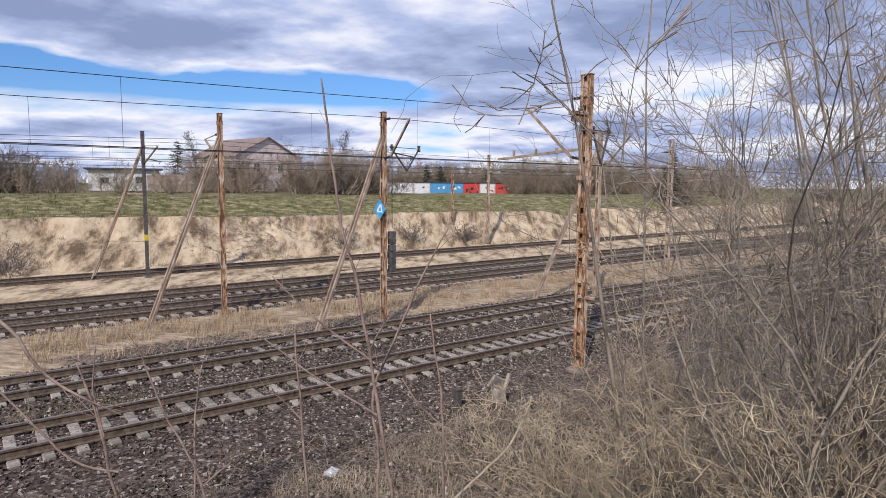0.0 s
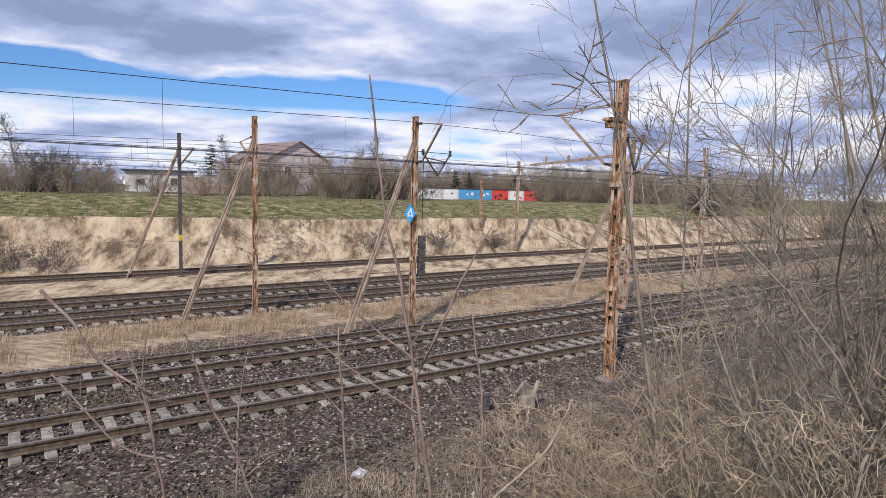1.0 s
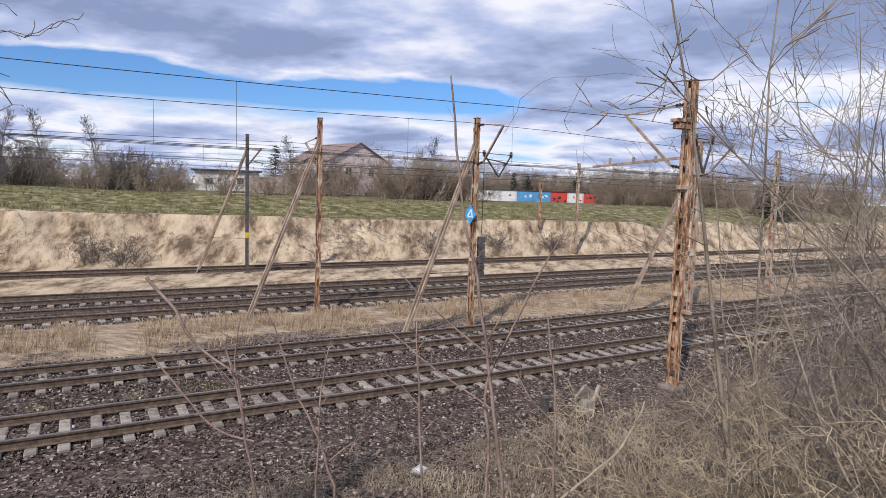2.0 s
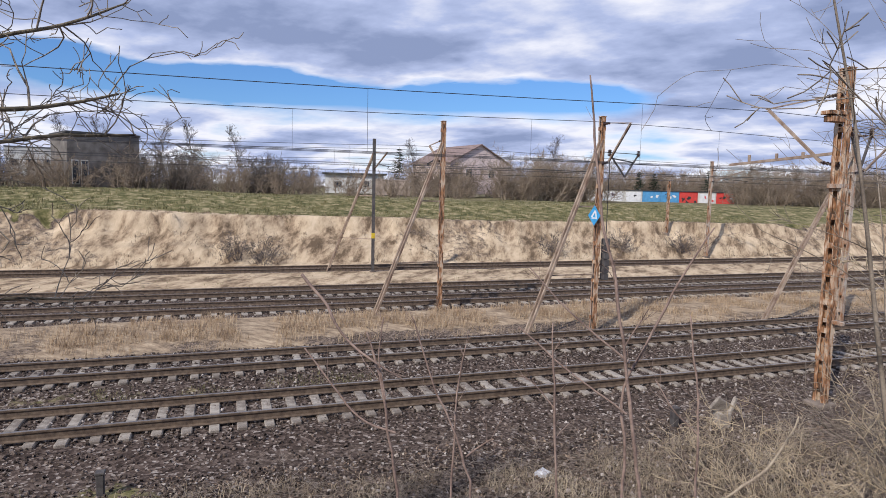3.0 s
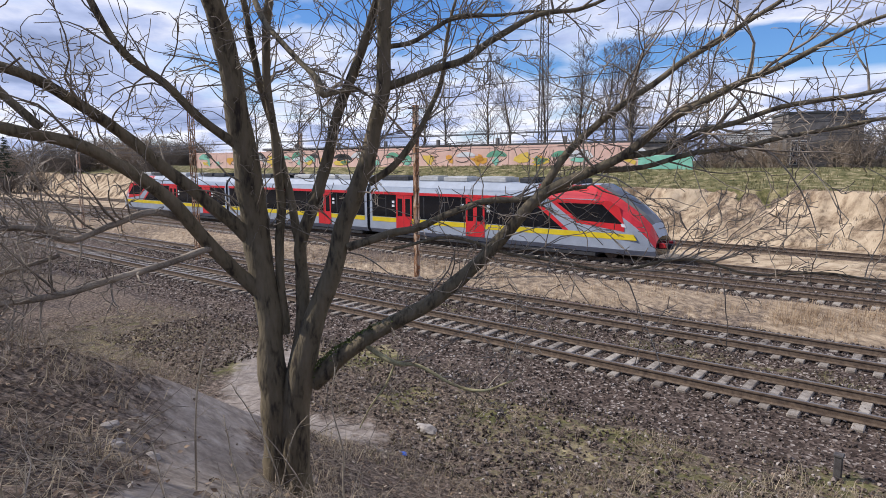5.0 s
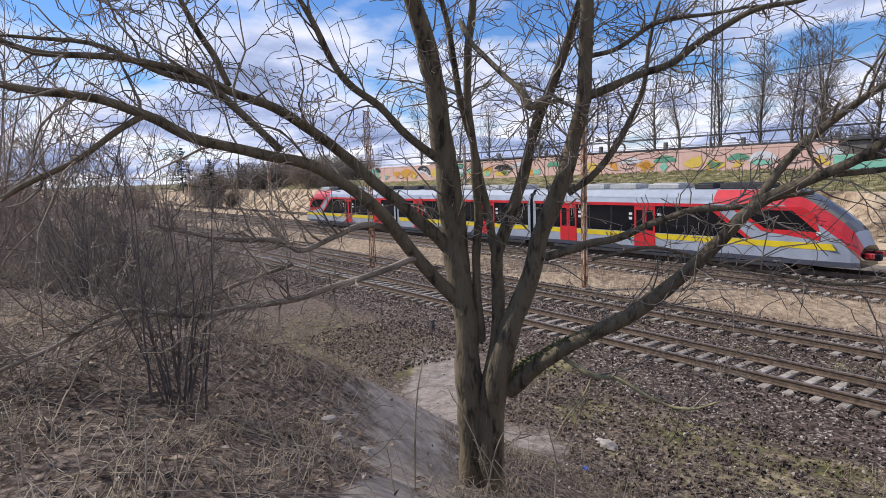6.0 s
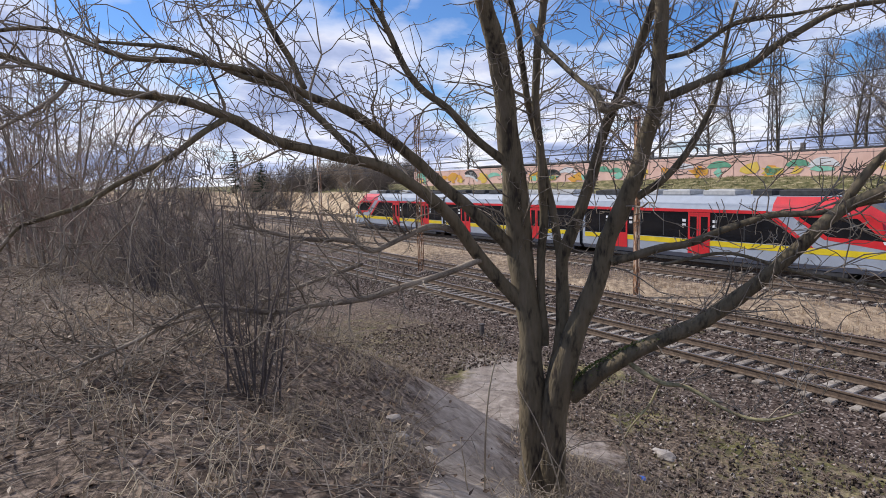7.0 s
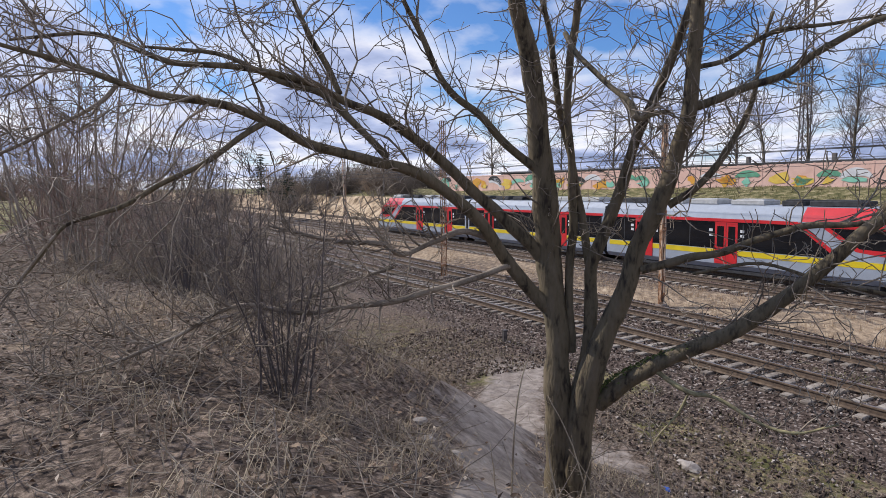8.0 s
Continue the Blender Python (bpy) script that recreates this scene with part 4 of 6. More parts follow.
    box(bm, (1.6, 1.2, 0.12), (31, 0, H + 0.3), bevel=0.02)
    part("pantograph", bm, T_DARK, t)


train()


# ---- beyond the cutting: walls, buildings, garages ----
BRICK = material("sand_lime_brick", (0.42, 0.34, 0.28), (0.27, 0.21, 0.17), 3, 0.9, fine=25)
PLASTER_PINK = material("pinkish_plaster", (0.78, 0.64, 0.59), (0.64, 0.51, 0.47), 1.2, 0.9, fine=20)
PLASTER_WHITE = material("white_plaster", (0.68, 0.67, 0.63), (0.48, 0.46, 0.43), 1.0, 0.9, fine=20)
ROOF_BROWN = material("brown_roofing", (0.30, 0.215, 0.19), (0.19, 0.135, 0.12), 2, 0.9, fine=15)
ROOF_DARK = material("dark_roofing_felt", (0.09, 0.09, 0.09), (0.05, 0.05, 0.05), 2, 0.95, fine=15)
CONCRETE_DARK = material("stained_concrete", (0.25, 0.225, 0.20), (0.11, 0.096, 0.084), 1.2, 0.95, fine=20)
WINDOW = material("dark_window", (0.05, 0.06, 0.075), (0.03, 0.035, 0.045), 3, 0.15, 0, 0)
PINK = material("salmon_pink_wall_paint", (0.80, 0.54, 0.44), (0.68, 0.43, 0.34), 1.0, 0.85, fine=22)
PAINTS = {
    "orange": material("orange_spray_paint", (0.75, 0.30, 0.05), (0.65, 0.40, 0.05), 2, 0.8, 0, 0),
    "yellow": material("yellow_spray_paint", (0.78, 0.58, 0.10), (0.7, 0.45, 0.08), 2, 0.8, 0, 0),
    "green": material("green_spray_paint", (0.16, 0.42, 0.26), (0.10, 0.28, 0.18), 2, 0.8, 0, 0),
    "mint": material("mint_green_paint", (0.28, 0.62, 0.46), (0.20, 0.48, 0.34), 1.5, 0.8, 0, 0),
    "black": material("black_spray_paint", (0.04, 0.04, 0.04), (0.03, 0.03, 0.03), 2, 0.8, 0, 0),
    "red": material("red_spray_paint", (0.62, 0.06, 0.05), (0.5, 0.05, 0.04), 2, 0.8, 0, 0),
    "white": material("white_spray_paint", (0.75, 0.75, 0.74), (0.6, 0.6, 0.6), 2, 0.8, 0, 0),
    "blue": material("blue_spray_paint", (0.10, 0.34, 0.60), (0.07, 0.24, 0.45), 2, 0.8, 0, 0),
    "purple": material("dark_purple_paint", (0.10, 0.06, 0.13), (0.06, 0.04, 0.08), 2, 0.8, 0, 0),
}


def blob(parent, c, right, up, out, w, h, mat, rnd, name="painted_shape", arc=None):
    """A flat painted patch with an uneven outline, or a bent stroke, on a wall."""
    n = 14 if arc else 9
    pts = []
    if arc:
        a0, a1, th = arc
        for i in range(n):
            a = radians(a0 + (a1 - a0) * i / (n - 1))
            pts.append((math.cos(a) * w, math.sin(a) * h))
        for i in reversed(range(n)):
            a = radians(a0 + (a1 - a0) * i / (n - 1))
            k = 1 - th * (0.4 + 0.6 * math.sin(math.pi * i / (n - 1)))
            pts.append((math.cos(a) * w * k, math.sin(a) * h * k))
    else:
        for i in range(n):
            a = 2 * math.pi * i / n
            k = rnd.uniform(0.2, 1.0)
            pts.append((math.cos(a) * w * k, math.sin(a) * h * k))
    vs = [c + right * x + up * y + out * 0.02 for x, y in pts]
    if arc:
        fs = [(i, i + 1, 2 * n - 2 - i, 2 * n - 1 - i) for i in range(n - 1)]
    else:
        fs = [tuple(range(n))]
    o = link(name, vs, fs, mat, parent)
    o.matrix_parent_inverse = parent.matrix_world.inverted()
    return o


def mural_wall():
    a, b = at(25.5, 45.0), at(99, 39.0)
    z0, hgt = 4.72, 2.55
    d = (b - a)
    ln = d.length
    d.normalize()
    out = Vector((d.y, -d.x, 0))
    if out.dot(-a) < 0:
        out = -out
    t = thing("mural_wall", Vector((a.x, a.y, z0)), "long salmon-pink panel wall with orange and green spray-painted shapes", "wall")
    inv = t.matrix_world.inverted()
    rnd = random.Random(12)
    up = Vector((0, 0, 1))
    n = int(ln / 2.5)
    bm = bmesh.new()
    rot = Matrix((d, out, up)).transposed()
    bmesh.ops.create_cube(bm, size=1, matrix=Matrix.Diagonal((2.46, 0.14, hgt, 1)))
    bmesh.ops.bevel(bm, geom=list(bm.edges), offset=0.015, segments=1, affect="EDGES")
    me = bpy.data.meshes.new("panel"); bm.to_mesh(me); bm.free(); me.materials.append(PINK)
    bm = bmesh.new()
    box(bm, (0.16, 0.2, hgt + 0.06), bevel=0.01)
    mp = bpy.data.meshes.new("post"); bm.to_mesh(mp); bm.free(); mp.materials.append(PINK)
    for i in range(n):
        c = a + d * (i * 2.5 + 1.25)
        zc = z0 + hgt / 2 - 0.25 * i / n
        for name, m_, sh in (("panel", me, 0.0), ("post", mp, 1.25)):
            o = new(name, m_)
            o.parent = t
            o.matrix_parent_inverse = inv
            o.matrix_basis = Matrix.Translation(c + d * sh + up * (zc - c.z)) @ rot.to_4x4()
    keys = list(PAINTS)
    for i in [k // 2 for k in range(2 * n)]:
        c = a + d * (i * 2.5 + rnd.uniform(0.2, 2.3))
        c.z = z0 + hgt / 2 - 0.25 * i / n
        ot = out * 0.10
        r = rnd.random()
        if r < 0.30:
            blob(t, c + ot + up * rnd.uniform(-0.7, 0.3), d, up, out, rnd.uniform(0.9, 1.9), rnd.uniform(0.6, 1.15), PAINTS[rnd.choice(("orange", "yellow", "orange"))], rnd)
        elif r < 0.62:
            blob(t, c + ot + up * rnd.uniform(-0.6, -0.2), d, up, out, rnd.uniform(1.0, 1.8), rnd.uniform(0.9, 1.5), PAINTS[rnd.choice(("green", "mint", "black", "white"))], rnd, arc=(rnd.uniform(0, 40), rnd.uniform(140, 190), 0.6))
        elif r < 0.85:
            blob(t, c + ot + up * 0.1, d, up, out, rnd.uniform(0.6, 1.3), rnd.uniform(0.4, 0.9), PAINTS["black"], rnd, arc=(200, 330, 0.14))
        if rnd.random() < 0.4:
            blob(t, c + ot + out * 0.006 + up * -0.4, d, up, out, rnd.uniform(0.7, 1.5), 0.6, PAINTS[rnd.choice(("mint", "yellow", "green"))], rnd)
    # mint end piece, lower
    e = thing("mint_wall", at(22.6, 43.2, 4.3), "low mint-green painted concrete wall with pale shapes", "wall", rz=math.atan2(d.y, d.x))
    bm = bmesh.new()
    box(bm, (5.0, 0.2, 1.75), (0, 0, 0.82), bevel=0.03)
    part("slab", bm, PAINTS["mint"], e)
    # low sheds with dark roofs behind the wall
    s = thing("shed_row", a + d * 30 - out * 7 + up * (z0 - a.z), "long low shed row with dark flat roof behind the wall", "shed", rz=math.atan2(d.y, d.x))
    bm = bmesh.new(); box(bm, (62, 5, 2.6), (0, 0, 1.3), bevel=0.03); part("wall", bm, CONCRETE_DARK, s)
    bm = bmesh.new(); box(bm, (63, 5.6, 0.22), (0, 0, 2.75), bevel=0.04); part("roof", bm, ROOF_DARK, s)
    for i in range(7):
        bm = bmesh.new(); box(bm, (0.4, 0.4, 0.9), (-28 + i * 9.0, 0.6, 3.2), bevel=0.03); part("chimney", bm, CONCRETE_DARK, s)


mural_wall()


def house(place, size, ridge, rz, wall, roof, label, windows=(), flat=False, name="house", roof_over=0.35):
    """size: width, depth, eaves height; a gable faces -y of its own."""
    t = thing(name, place, label, name.replace("_", " "), rz=rz)
    w, d, h = size
    bm = bmesh.new()
    if flat:
        box(bm, (w, d, h), (0, 0, h / 2), bevel=0.03)
        part("wall", bm, wall, t)
        bm = bmesh.new()
        box(bm, (w + 2 * roof_over, d + 2 * roof_over, 0.22), (0, 0, h + 0.11), bevel=0.02)
        part("roof", bm, roof, t)
    else:
        pr = [(-w / 2, 0), (w / 2, 0), (w / 2, h), (0, h + ridge), (-w / 2, h)]
        vs = [bm.verts.new((x, y, z)) for y in (-d / 2, d / 2) for x, z in pr]
        bm.faces.new(vs[4::-1]); bm.faces.new(vs[5:])
        for i in range(5):
            bm.faces.new((vs[i], vs[(i + 1) % 5], vs[5 + (i + 1) % 5], vs[5 + i]))
        bmesh.ops.recalc_face_normals(bm, faces=bm.faces)
        part("wall", bm, wall, t)
        for e in (-1, 1):
            bm = bmesh.new()
            dx, dz = e * w / 2, -ridge
            k = 1 + roof_over / math.hypot(dx, dz)
            beam(bm, (0, 0, h + ridge + 0.10), (dx * k, 0, h + ridge + dz * k + 0.10), d + 2 * roof_over, 0.16)
            part("roof", bm, roof, t)
    for x, z, ww, hh in windows:
        bm = bmesh.new()
        box(bm, (ww + 0.16, 0.10, hh + 0.16), (x, -d / 2 - 0.02, z), bevel=0.01)
        fr = part("window", bm, PLASTER_WHITE, t)
        bm = bmesh.new()
        box(bm, (ww, 0.06, hh), (x, -d / 2 - 0.06, z))
        part("pane", bm, WINDOW, fr)
    return t


def facing(p):
    return math.atan2(p[1], p[0]) - math.pi / 2


g_ = (-33.0, 104.5)
house(Vector((g_[0], g_[1], 4.7)), (11.5, 13, 5.0), 3.0, facing(g_) + 0.55, PLASTER_PINK, ROOF_BROWN, "pinkish plastered gabled house with a brown roof", ((-2.2, 3.4, 1.0, 1.2), (2.2, 3.4, 1.0, 1.2)))
g_ = (-45.4, 89.2)
house(Vector((g_[0], g_[1], 4.4)), (8.8, 5.0, 2.9), 0, facing(g_), PLASTER_WHITE, ROOF_DARK, "low white plastered shed with flat dark roof", ((1.8, 1.5, 0.9, 0.9), (3.2, 1.5, 0.7, 0.9), (-2.5, 1.4, 1.1, 0.8)), True, "shed", 0.5)
house(Vector((-37.8, 86.3, 4.3)), (5.4, 0.35, 2.1), 0, facing((-37.8, 86.3)), BRICK, BRICK, "short pale brick garden wall piece", (), True, "garden_wall", 0.04)
g_ = (-55.4, 50.2)
house(Vector((g_[0], g_[1], 4.6)), (6.6, 6.5, 5.3), 0, facing(g_) + 0.25, CONCRETE_DARK, ROOF_DARK, "dark stained concrete block building with flat roof", ((-2.6, 1.6, 0.5, 2.2), (-1.8, 1.6, 0.5, 2.2), (2.0, 1.2, 0.6, 0.5)), True, "concrete_building", 0.1)
for g_, w_, h_ in (((-128, 104), 15, 8),):
    house(Vector((g_[0], g_[1], 4.0)), (w_, 9, h_), 0, facing(g_), PLASTER_WHITE, ROOF_DARK, "distant pale apartment block with rows of windows", tuple((x, z, 1.1, 1.3) for x in np.arange(-w_ / 2 + 1.6, w_ / 2 - 1, 2.9) for z in np.arange(2.0, h_ - 0.8, 2.9)), True, "apartment_block", 0.1)


def garages():
    rnd = random.Random(3)
    start, step = Vector((-13.0, 108.5, 3.5)), Vector((2.95, 0.9, 0))
    colours = (("purple", "white"), ("white", "blue"), ("white", "purple"), ("white", "white"), ("blue", "white"), ("blue", "white"), ("red", "black"), ("white", "red"), ("red", "white"))
    d = step.normalized()
    out = Vector((d.y, -d.x, 0))
    for i, (c0, c1) in enumerate(colours):
        p = start + step * i
        t = thing("garage", p, "flat-roofed metal garage covered in %s spray paint" % c0, "garage", "row of garages", rz=math.atan2(d.y, d.x))
        bm = bmesh.new(); box(bm, (3.05, 5, 2.45), (0, 2.5, 1.22), bevel=0.03); part("body", bm, PLASTER_WHITE if c0 == "white" else PAINTS[c0], t)
        bm = bmesh.new(); box(bm, (3.1, 5.3, 0.14), (0, 2.5, 2.5), bevel=0.02); part("roof", bm, ROOF_DARK, t)
        bm = bmesh.new(); box(bm, (2.5, 0.06, 2.1), (0, -0.03, 1.1), bevel=0.02); part("door", bm, PAINTS[c0], t)
        for k in range(5):
            c = p + d * rnd.uniform(-1.2, 1.2) + out * 0.08 + Vector((0, 0, rnd.uniform(0.6, 1.8)))
            blob(t, c, d, Vector((0, 0, 1)), out * (1 + k * 0.2), rnd.uniform(0.3, 0.7), rnd.uniform(0.2, 0.6), PAINTS[c1 if k % 2 else rnd.choice((c0, "black"))], rnd)


garages()


def mast():
    p = Vector((-98.0, 38.0, 4.5))
    t = thing("lattice_mast", p, "tall grey steel lattice mast behind the wall", "mast")
    hgt = 46.0
    for e in ((-0.7, -0.6), (0.7, -0.6), (0.0, 0.8)):
        bm = bmesh.new(); beam(bm, (e[0], e[1], 0), (e[0] * 0.5, e[1] * 0.5, hgt), 0.14, 0.14); part("leg", bm, M["pole_dark"], t)
    legs = ((-0.7, -0.6), (0.7, -0.6), (0.0, 0.8))
    for i in range(30):
        z0, z1 = i * hgt / 30, (i + 1) * hgt / 30
        k0, k1 = 1 - 0.5 * z0 / hgt, 1 - 0.5 * z1 / hgt
        bm = bmesh.new()
        for a in range(3):
            b = (a + 1 + i % 2) % 3
            beam(bm, (legs[a][0] * k0, legs[a][1] * k0, z0), (legs[b][0] * k1, legs[b][1] * k1, z1), 0.06, 0.06)
        part("brace", bm, M["pole_dark"], t)


mast()


# ---- the big bare tree beside the path ----
TREE = Vector((-8.01, -1.28, 0.0))
STEMS = (
    ((-0.03, -0.12, 0.49, 0.2479), (-0.04, -0.11, 1.29, 0.2087), (-0.04, -0.10, 1.86, 0.1892), (-0.04, -0.10, 2.57, 0.1826), (-0.03, -0.12, 3.05, 0.1761), (-0.08, -0.13, 3.66, 0.1511), (-0.08, -0.19, 4.34, 0.1642), (-0.07, -0.22, 4.74, 0.1708), (0.04, -0.27, 5.27, 0.1555), (0.14, -0.33, 5.84, 0.1405), (0.25, -0.40, 6.38, 0.1260), (0.47, -0.48, 6.94, 0.1101), (0.68, -0.60, 7.35, 0.0950), (0.90, -0.72, 7.93, 0.0691), (1.12, -0.81, 8.56, 0.0390)),
    ((0.03, 0.16, 0.55, 0.2316), (0.03, 0.14, 1.34, 0.1994), (0.03, 0.12, 1.91, 0.1866), (0.04, 0.12, 2.47, 0.1866), (0.08, 0.19, 3.03, 0.1852), (0.15, 0.39, 3.73, 0.1386), (0.23, 0.57, 4.20, 0.1242), (0.31, 0.73, 4.77, 0.1101), (0.49, 0.89, 5.27, 0.1009), (0.57, 1.03, 5.73, 0.0936), (0.66, 1.11, 6.18, 0.0864), (0.76, 1.12, 6.60, 0.0794), (0.86, 1.16, 7.22, 0.0725), (0.95, 1.23, 7.85, 0.0494), (1.04, 1.27, 8.44, 0.0270)),
    ((-0.01, 0.10, 2.86, 0.1296), (-0.03, 0.22, 3.41, 0.0972), (-0.03, 0.26, 4.01, 0.0907), (0.06, 0.27, 4.56, 0.0830), (0.14, 0.47, 5.14, 0.0756), (0.22, 0.63, 5.69, 0.0683), (0.40, 0.80, 6.27, 0.0603), (0.48, 0.97, 6.71, 0.0534), (0.56, 1.13, 7.19, 0.0468), (0.64, 1.26, 7.75, 0.0288)),
    ((-0.11, 0.05, 3.52, 0.0591), (-0.11, 0.03, 4.33, 0.0591), (-0.11, 0.06, 5.00, 0.0591), (-0.00, 0.03, 5.52, 0.0518), (0.11, -0.04, 6.27, 0.0511), (0.20, 0.00, 6.92, 0.0504), (0.30, 0.05, 7.43, 0.0435), (0.39, 0.11, 8.08, 0.0245)),
    ((-0.04, 0.27, 4.48, 0.0583), (-0.12, 0.16, 5.13, 0.0525), (-0.11, 0.05, 5.65, 0.0460), (0.02, -0.12, 6.28, 0.0453), (0.13, -0.20, 6.95, 0.0383), (0.25, -0.35, 7.46, 0.0315), (0.26, -0.44, 7.93, 0.0189)),
)
LEFT_LIMBS = (
    ((-0.07, -0.23, 4.03, 0.1117), (0.07, -0.53, 4.35, 0.0972), (0.31, -0.81, 4.77, 0.0882), (0.54, -1.01, 5.13, 0.0857), (0.77, -1.26, 5.38, 0.0772), (1.01, -1.57, 5.58, 0.0691), (1.25, -1.87, 5.71, 0.0669), (1.51, -2.24, 5.82, 0.0594), (1.74, -2.49, 5.92, 0.0574), (1.97, -2.73, 6.07, 0.0504), (2.22, -3.05, 6.18, 0.0437), (2.46, -3.36, 6.25, 0.0374), (2.70, -3.68, 6.34, 0.0315), (2.94, -3.96, 6.45, 0.0259), (3.09, -4.29, 6.54, 0.0211), (3.24, -4.67, 6.68, 0.0124)),
    ((-0.06, -0.30, 4.64, 0.0985), (0.08, -0.59, 4.95, 0.0907), (0.22, -0.94, 5.28, 0.0830), (0.37, -1.30, 5.66, 0.0756), (0.62, -1.63, 5.96, 0.0673), (0.87, -2.00, 6.21, 0.0594), (1.12, -2.34, 6.36, 0.0518), (1.36, -2.66, 6.52, 0.0446), (1.62, -3.11, 6.60, 0.0378), (1.90, -3.68, 6.61, 0.0313), (2.17, -4.23, 6.78, 0.0252), (2.44, -4.76, 6.74, 0.0146)),
    ((1.25, -1.86, 5.78, 0.0502), (1.28, -2.08, 6.00, 0.0446), (1.31, -2.29, 6.22, 0.0446), (1.34, -2.50, 6.39, 0.0390), (1.48, -2.84, 6.51, 0.0329), (1.65, -3.36, 6.73, 0.0270), (1.84, -3.98, 6.74, 0.0159)),
    ((1.02, -2.37, 6.43, 0.0409), (1.04, -2.50, 6.74, 0.0409), (1.15, -2.63, 7.05, 0.0345), (1.17, -2.76, 7.32, 0.0288), (1.28, -2.84, 7.71, 0.0170)),
    ((0.15, -0.40, 5.68, 0.0639), (0.29, -0.68, 5.93, 0.0567), (0.43, -0.98, 6.23, 0.0497), (0.57, -1.27, 6.46, 0.0489), (0.70, -1.46, 6.76, 0.0422), (0.82, -1.61, 7.08, 0.0356), (0.93, -1.73, 7.33, 0.0292), (1.05, -1.87, 7.74, 0.0173)),
    ((1.97, -2.73, 6.06, 0.0353), (2.10, -2.92, 5.91, 0.0322), (2.23, -3.17, 5.74, 0.0292), (2.37, -3.46, 5.54, 0.0286), (2.51, -3.73, 5.34, 0.0257), (2.64, -3.95, 5.27, 0.0229), (2.76, -4.13, 5.20, 0.0180), (2.88, -4.27, 4.96, 0.0132), (3.00, -4.44, 4.69, 0.0086)),
)
LEFT_LOW = (
    ((0.32, -0.87, 4.87, 0.0504), (0.56, -1.16, 4.98, 0.0428), (0.79, -1.44, 4.88, 0.0416), (1.03, -1.70, 4.79, 0.0345), (1.26, -1.88, 4.91, 0.0335), (1.51, -2.27, 4.95, 0.0270), (1.76, -2.62, 5.05, 0.0209), (1.89, -2.84, 5.11, 0.0128)),
    ((0.19, -0.65, 4.57, 0.0447), (0.53, -0.98, 4.49, 0.0428), (0.88, -1.31, 4.44, 0.0409), (1.24, -1.78, 4.35, 0.0390), (1.50, -2.23, 4.30, 0.0324), (1.76, -2.65, 4.30, 0.0313), (2.01, -3.03, 4.38, 0.0252), (2.26, -3.39, 4.25, 0.0194), (2.51, -3.71, 4.13, 0.0187), (2.75, -4.01, 4.00, 0.0135), (2.90, -4.39, 3.98, 0.0088)),
    ((1.05, -1.82, 4.67, 0.0230), (1.32, -2.34, 4.53, 0.0223), (1.60, -2.94, 4.32, 0.0216), (1.86, -3.39, 4.23, 0.0157), (2.11, -3.80, 4.13, 0.0151), (2.27, -4.24, 4.21, 0.0099)),
    ((2.77, -4.16, 5.17, 0.0180), (2.88, -4.23, 5.03, 0.0132), (2.99, -4.34, 4.82, 0.0130), (3.11, -4.45, 4.60, 0.0085)),
    ((2.70, -3.66, 6.31, 0.0225), (2.81, -3.76, 6.15, 0.0220), (2.94, -3.95, 5.99, 0.0173), (3.07, -4.18, 5.84, 0.0169), (3.22, -4.52, 5.68, 0.0083)),
)
UPPER_LIMBS = (
    ((0.62, -0.10, 7.01, 0.0356), (0.90, 0.05, 6.72, 0.0340), (1.17, 0.29, 6.43, 0.0324), (1.35, 0.46, 6.22, 0.0365), (1.45, 0.50, 6.07, 0.0359), (1.33, 0.63, 6.09, 0.0313), (0.99, 0.90, 6.17, 0.0274)),
    ((0.66, 1.14, 6.24, 0.0576), (0.73, 1.38, 6.33, 0.0510), (0.79, 1.67, 6.42, 0.0502), (0.85, 1.95, 6.50, 0.0439), (0.92, 2.22, 6.69, 0.0432), (0.99, 2.47, 6.84, 0.0372), (1.06, 2.71, 6.93, 0.0313), (1.11, 3.05, 7.00, 0.0256), (1.15, 3.50, 7.20, 0.0151)),
    ((0.48, 0.98, 5.24, 0.0534), (0.54, 1.24, 5.44, 0.0468), (0.61, 1.46, 5.70, 0.0403), (0.59, 1.64, 6.06, 0.0345), (0.57, 1.77, 6.39, 0.0288), (0.56, 1.85, 6.78, 0.0230), (0.55, 1.94, 7.15, 0.0173)),
    ((0.75, 1.16, 6.65, 0.0340), (0.82, 1.45, 6.69, 0.0279), (0.87, 1.83, 6.87, 0.0274), (0.92, 2.21, 6.92, 0.0216), (0.95, 2.76, 6.96, 0.0159)),
)
